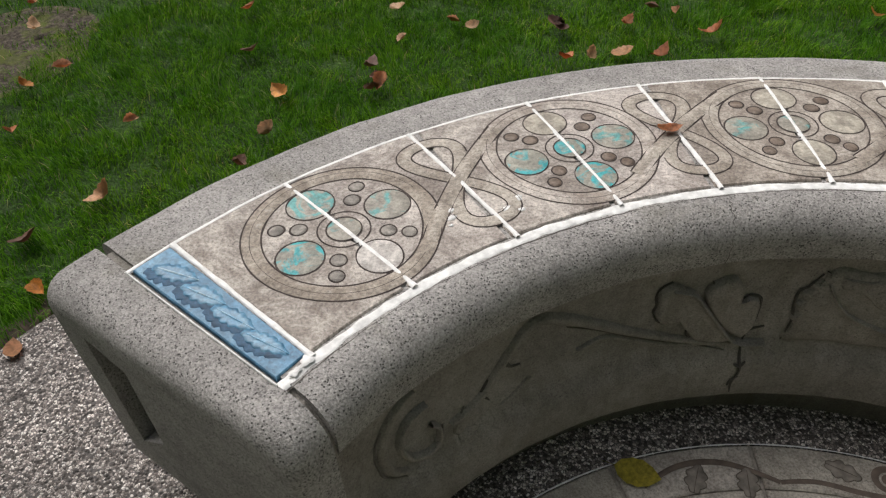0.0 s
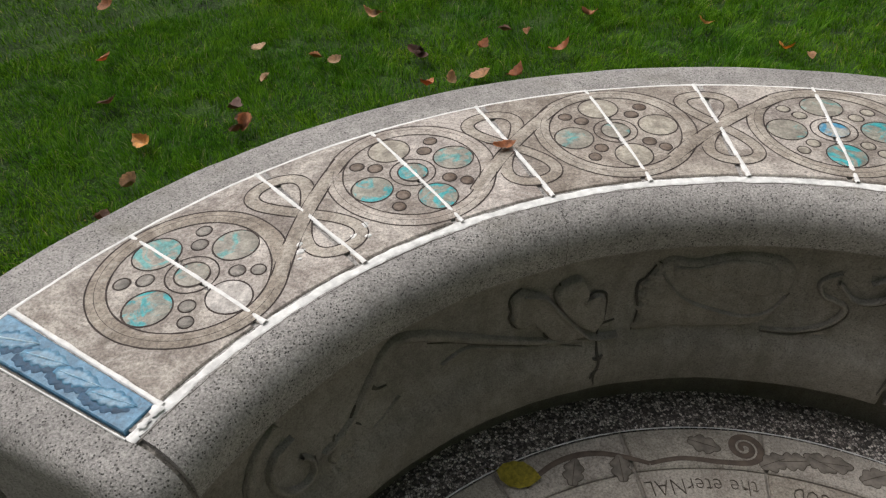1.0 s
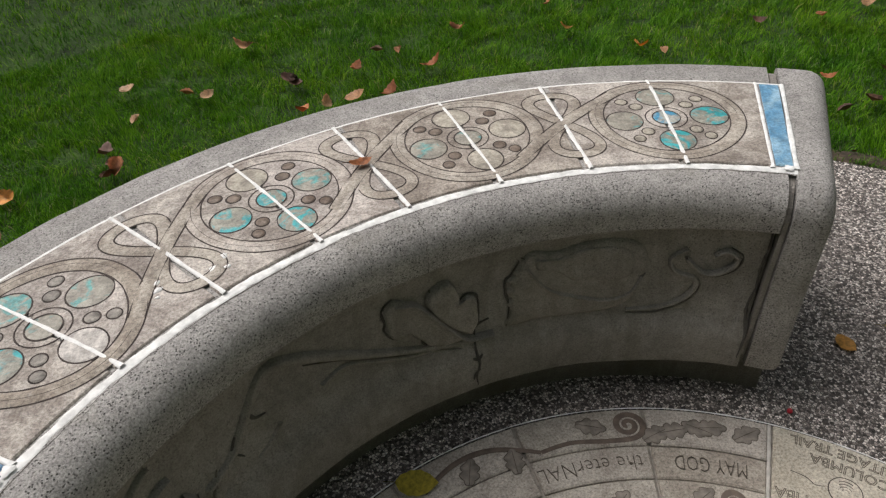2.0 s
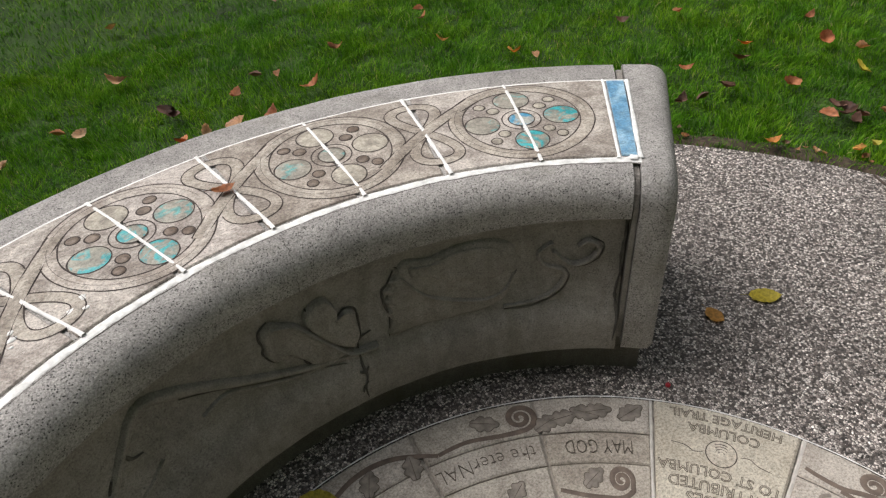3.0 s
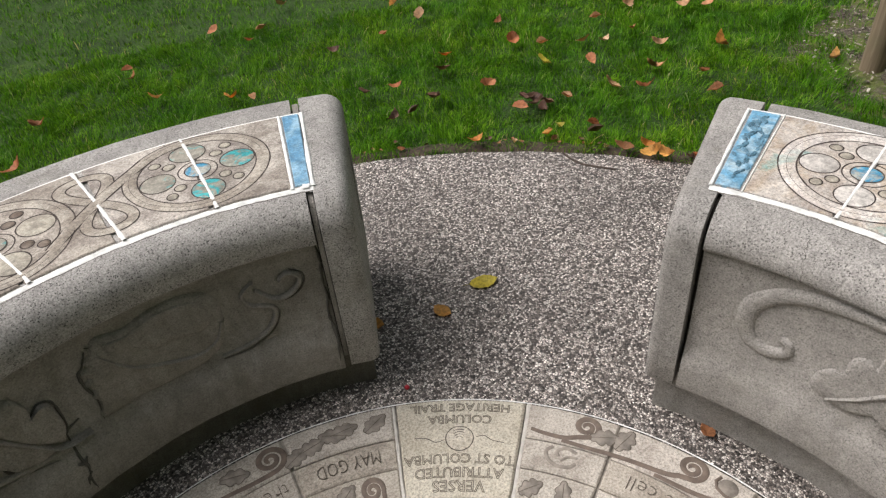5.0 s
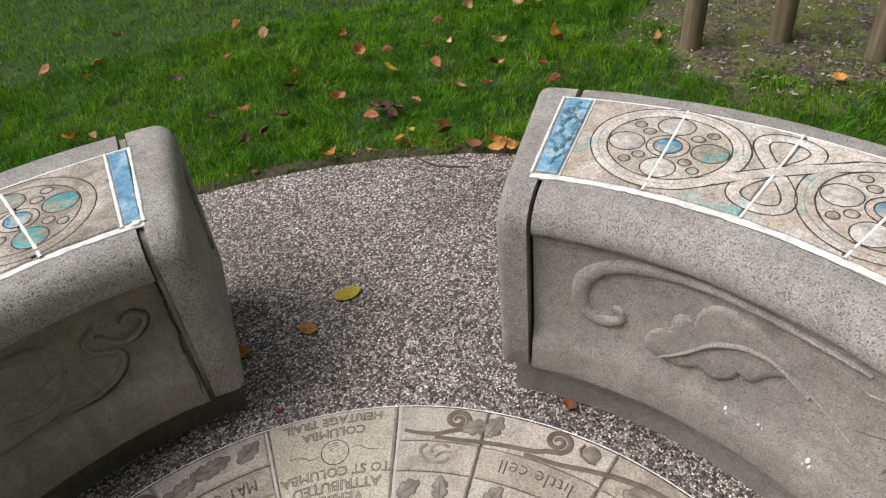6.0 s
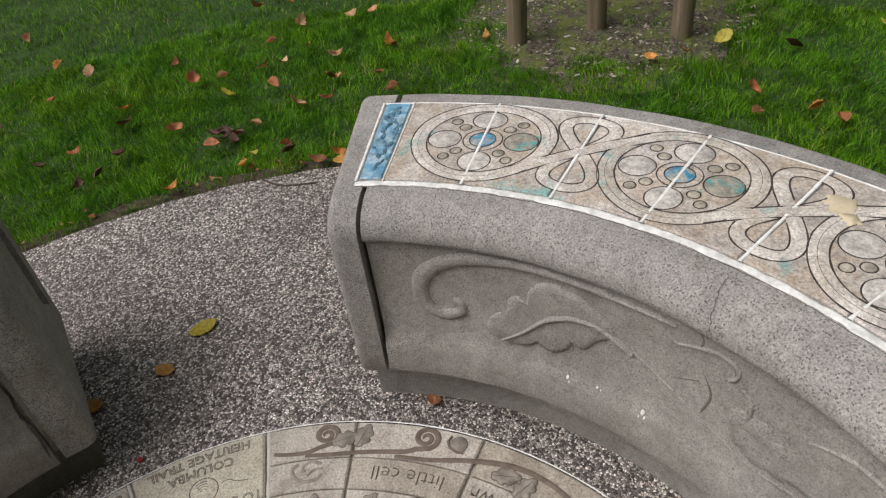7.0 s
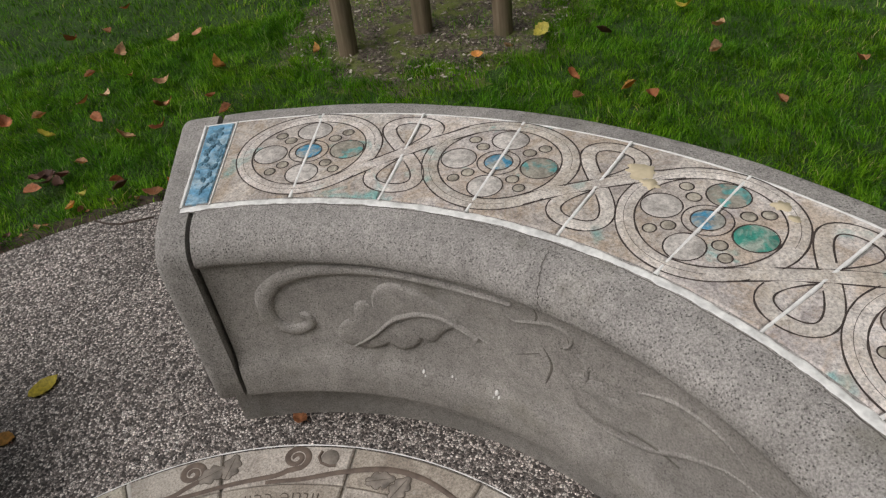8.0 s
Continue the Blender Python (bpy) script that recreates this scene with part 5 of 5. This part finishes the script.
PLACES = [
    ("tan", [(-1.52, 2.29), (-0.82, 1.41), (0.02, 2.38), (0.41, 2.2), (0.51, 2.22), (-0.49, 1.72), (-0.25, 2.5), (-0.2, 2.28), (1.59, 2.22), (2.61, 1.75), (2.74, 1.65), (2.78, 1.58)]),
    ("tan", [(2.5, 1.32), (2.34, 1.38), (0.14, 2.74), (0.12, 3.32), (2.91, 1.41), (3.15, 1.76), (3.28, 1.57), (2.18, 3.03), (2.51, 2.39), (3.21, 0.13), (3.16, -0.6), (3.38, -0.62)]),
    ("brown", [(-1.63, 2.47), (-1.26, 2.02), (-1.21, 1.65), (-0.22, 1.99), (-0.05, 2.41), (0.53, 2.43), (0.33, 2.17), (0.62, 2.21), (-0.79, 2.47), (0.8, 2.38), (0.7, 2.52), (2.27, 2.33), (2.67, 2.06), (2.94, 1.76)]),
    ("brown", [(2.0, 1.89), (2.61, 1.5), (2.22, 1.65), (2.17, 1.43), (1.36, 2.87), (1.85, 2.75), (0.95, 2.64), (1.96, 2.83), (1.8, 2.98), (2.94, 1.57), (2.72, 1.29), (2.79, 1.15), (2.7, 1.04), (2.25, 1.19)]),
    ("brown", [(2.2, 1.03), (2.3, 0.85), (1.35, 2.78), (2.72, 3.04), (2.82, -0.16), (2.97, -0.13), (2.81, -0.76), (2.84, -0.39), (3.09, -1.03), (3.34, 1.49), (3.28, 2.09), (3.38, 1.98), (3.65, 2.05)]),
    ("orange", [(-1.32, 1.9), (1.34, 2.52), (-0.80, 1.08), (1.54, 2.3), (2.29, 1.96), (2.11, 1.25), (1.93, 1.39), (3.05, 1.25), (2.23, 0.95), (2.26, 0.99), (2.25, 0.91), (2.52, 2.59), (3.18, 0.88), (3.14, 0.23), (2.9, -0.32)]),
    ("orange", [(-0.51, 1.92)]),
    ("yellow", [(2.49, 1.63), (3.34, 0.02), (3.57, -0.51), (2.17, 1.26)]),
    ("dark", [(0.3, 2.41), (-0.27, 2.09), (-0.68, 2.16), (-0.51, 1.55), (-0.92, 1.23), (2.04, 2.37), (2.03, 1.72), (1.93, 1.7), (2.23, 1.42), (2.26, 1.45), (2.24, 1.47), (2.2, 1.87), (1.89, 1.94), (0.83, 3.32), (0.62, 2.54), (1.85, 1.71), (3.33, -0.21)]),
    ("brown", [(2.56, 1.86), (2.58, 1.23), (-0.9, 1.74), (-0.94, 2.97), (0.1, 3.91)]),
    ("dark", [(2.26, 1.4), (2.21, 1.37), (2.22, 1.15), (-0.24, 1.96), (-0.24, 2.02), (0.32, 2.38)]),
]
for kind, spots in PLACES:
    for x, y in spots:
        drop_leaf(rng.choice(SHAPES[kind]), x, y, rng.uniform(0.022, 0.032), (rng.uniform(-28, 28), rng.uniform(-28, 28)), rng.uniform(0, 360), rng.uniform(0.8, 1.25), KINDS[kind][1])
drop_leaf(leaf_mesh("fallen_leaf", 0.072, 0.044, 0.006, 0.15, M_LEAF_YELLOW, 0.04), 1.505, 0.900, 0.004, (3, -2), -25, 1.0, "pale yellow-green fallen leaf on pebble pavement")
drop_leaf(leaf_mesh("fallen_leaf", 0.048, 0.036, 0.006, 0.2, M_LEAF_ORANGE, 0.04), 1.366, 0.893, 0.004, (2, 3), -75, 1.0, "curled ochre fallen leaf on pebble pavement")
drop_leaf(leaf_mesh("fallen_leaf", 0.052, 0.036, 0.008, 0.3, M_LEAF_ORANGE, 0.07), 1.226, 0.973, 0.004, (4, 3), -60, 1.0, "orange-brown fallen leaf on pavement beside bench end")
drop_leaf(leaf_mesh("fallen_leaf", 0.036, 0.026, 0.006, 0.4, M_LEAF_BROWN, 0.07), 1.508, 0.285, 0.004, (4, 3), 70, 1.0, "small dark red fallen leaf on pebble pavement")
drop_leaf(leaf_mesh("fallen_leaf", 0.078, 0.052, 0.005, 0.12, M_LEAF_YELLOW, 0.04), 0.452, 0.785, 0.008, (2, -2), -15, 1.0, "large mottled yellow leaf on ceramic paving edge")
drop_leaf(leaf_mesh("fallen_leaf", 0.040, 0.020, 0.010, 0.5, M_LEAF_BROWN, 0.05), 0.449, 1.090, H1 + 0.008, (6, 0), 10, 1.0, "small dry brown leaf lying on bench tiles")
drop_leaf(leaf_mesh("fallen_leaf", 0.055, 0.036, 0.010, 0.4, M_LEAF_BROWN, 0.06), -0.775, 0.93, 0.005, (8, 0), 120, 1.0, "red-brown curled leaf at the pavement edge")

for _ in range(34):
    a = rng.uniform(14, 66)
    r = 1.755 + abs(rng.gauss(0, 0.022))
    k = rng.choice(("brown", "dark", "dark", "tan"))
    drop_leaf(rng.choice(SHAPES[k]), CX + pol(r, a)[0], CY + pol(r, a)[1], 0.009, (rng.uniform(-25, 25), rng.uniform(-25, 25)), rng.uniform(0, 360), rng.uniform(0.22, 0.45), "small shrivelled leaf scrap along the pavement edge")

bm = bmesh.new()
bmesh.ops.create_icosphere(bm, subdivisions=2, radius=0.0055)
bmesh.ops.create_cone(bm, cap_ends=True, segments=6, radius1=0.0012, radius2=0.0006, depth=0.006, matrix=pose(0, 0, 0.007))
berry = new("red_berry", link_mesh("red_berry", bm, plain("berry_skin", (0.45, 0.02, 0.035), 0.35, 0.2, 200)))
berry.matrix_basis = pose(1.164, 0.771, 0.005)
tagged(berry, "small bright red berry on pebble pavement", "berry")

bm = bmesh.new()
tw = smooth_path([(2.085, 1.166), (2.075, 1.123), (2.076, 1.080), (2.092, 1.041), (2.118, 0.990)], 6)
strip(bm, tw, taper(len(tw), 0.004, 0.007, 0.003), 0.0, 0.006, lambda u, v, z: (u, v, z + 0.001), False, 4)
twig = new("twig", link_mesh("twig", bm, plain("twig_bark", (0.07, 0.052, 0.042), 0.85, 0.4, 90)))
tagged(twig, "thin dark curved twig on pavement by the grass", "twig")

# ---- grass ----
g = np.random.default_rng(4)
TUFT = g.uniform(0, 1, (4099, 3))
BARE = ((-1.60, 2.24, 0.17), (-1.50, 2.05, 0.10), (-0.40, 2.16, 0.055), (-0.92, 1.76, 0.055), (2.24, 1.44, 0.05), (0.30, 2.40, 0.04), (1.87, 1.72, 0.045))


def grass(name, count, r_lo, r_hi, a_lo, a_hi, lo, hi, width, label):
    rr = np.sqrt(g.uniform(r_lo ** 2, r_hi ** 2, count))
    aa = np.radians(g.uniform(a_lo, a_hi, count))
    x, y = CX + rr * np.cos(aa), CY + rr * np.sin(aa)
    keep = ~in_soil(x, y) | (g.uniform(0, 1, count) < 0.09)
    for px, py, pr in BARE:
        keep &= (np.hypot(x - px, y - py) > pr * (1 + 0.35 * np.sin(np.arctan2(y - py, x - px) * 3 + px * 9))) | (g.uniform(0, 1, count) < 0.16)
    # blades stand in tufts that lean one way
    cell = (np.floor((x + 0.025 * np.sin(y * 31.0)) / 0.062).astype(int) * 73 + np.floor((y + 0.025 * np.sin(x * 27.0)) / 0.062).astype(int) * 151) % 4099
    tuft_turn, tuft_high = TUFT[cell, 0] * math.tau, TUFT[cell, 1]
    keep &= g.uniform(0, 1, count) < np.clip(0.25 + 2.6 * TUFT[cell, 2], 0, 1)
    clump = np.sin(x * 9.1 + 2.0 * np.sin(y * 6.3)) * np.sin(y * 8.3 + 2.0 * np.sin(x * 5.1)) * 0.5 + 0.5
    keep &= g.uniform(0, 1, count) < (0.55 + 0.45 * clump) * np.clip((6.6 - rr) / 1.0, 0.0, 1.0)
    x, y, rr, clump, tuft_turn, tuft_high = x[keep], y[keep], rr[keep], clump[keep], tuft_turn[keep], tuft_high[keep]
    n = len(x)
    near = np.exp(-((rr - R_GRAVEL) / 0.12) ** 2)
    h = g.uniform(lo, hi, n) * (0.6 + 0.45 * clump + 0.45 * tuft_high ** 2) * (1 + 0.25 * near) * np.where(in_soil(x, y, 0.16), 1.45, 1.0)
    sweep_dir = np.where(g.uniform(0, 1, n) < 0.72, tuft_turn + g.normal(0, 0.55, n), g.uniform(0, math.tau, n))
    turn = sweep_dir + math.pi / 2 + g.uniform(-0.7, 0.7, n)
    lean = g.uniform(0.2, 1.35, n) * h
    w = g.uniform(0.6, 1.2, n) * width
    dx, dy = np.cos(turn) * w / 2, np.sin(turn) * w / 2
    lx, ly = np.cos(sweep_dir) * lean, np.sin(sweep_dir) * lean
    z0 = np.full(n, -0.012)
    v = np.empty((n, 5, 3), np.float32)
    v[:, 0] = np.stack([x - dx, y - dy, z0], 1)
    v[:, 1] = np.stack([x + dx, y + dy, z0], 1)
    v[:, 2] = np.stack([x + dx * 0.8 + lx * 0.35, y + dy * 0.8 + ly * 0.35, z0 + h * 0.6], 1)
    v[:, 3] = np.stack([x - dx * 0.8 + lx * 0.35, y - dy * 0.8 + ly * 0.35, z0 + h * 0.6], 1)
    v[:, 4] = np.stack([x + lx, y + ly, z0 + h * g.uniform(0.8, 1.0, n)], 1)
    me = bpy.data.meshes.new(name)
    me.vertices.add(n * 5)
    me.vertices.foreach_set("co", v.ravel())
    start = np.arange(n, dtype=np.int32) * 5
    loops = np.stack([start, start + 1, start + 2, start + 3, start + 3, start + 2, start + 4], 1).ravel()
    me.loops.add(n * 7)
    me.loops.foreach_set("vertex_index", loops.astype(np.int32))
    me.polygons.add(n * 2)
    ls = np.stack([np.arange(n) * 7, np.arange(n) * 7 + 4], 1).ravel().astype(np.int32)
    me.polygons.foreach_set("loop_start", ls)
    me.polygons.foreach_set("loop_total", np.tile(np.array([4, 3], np.int32), n))
    me.update(calc_edges=True)
    me.materials.append(M_BLADE)
    return tagged(new(name, me), label, "grass", kind="stuff")


grass("lawn_grass", 620000, R_GRAVEL - 0.01, 3.1, -78, 176, 0.010, 0.033, 0.0023, "short bright green lawn grass blades, damp and dense")
grass("lawn_grass", 440000, 3.05, 6.6, -78, 176, 0.013, 0.032, 0.0038, "short bright green lawn grass blades farther off")
grass("lawn_grass", 60000, R_GRAVEL - 0.01, 6.2, 176, 282, 0.024, 0.052, 0.0070, "short green lawn grass blades behind the round place")
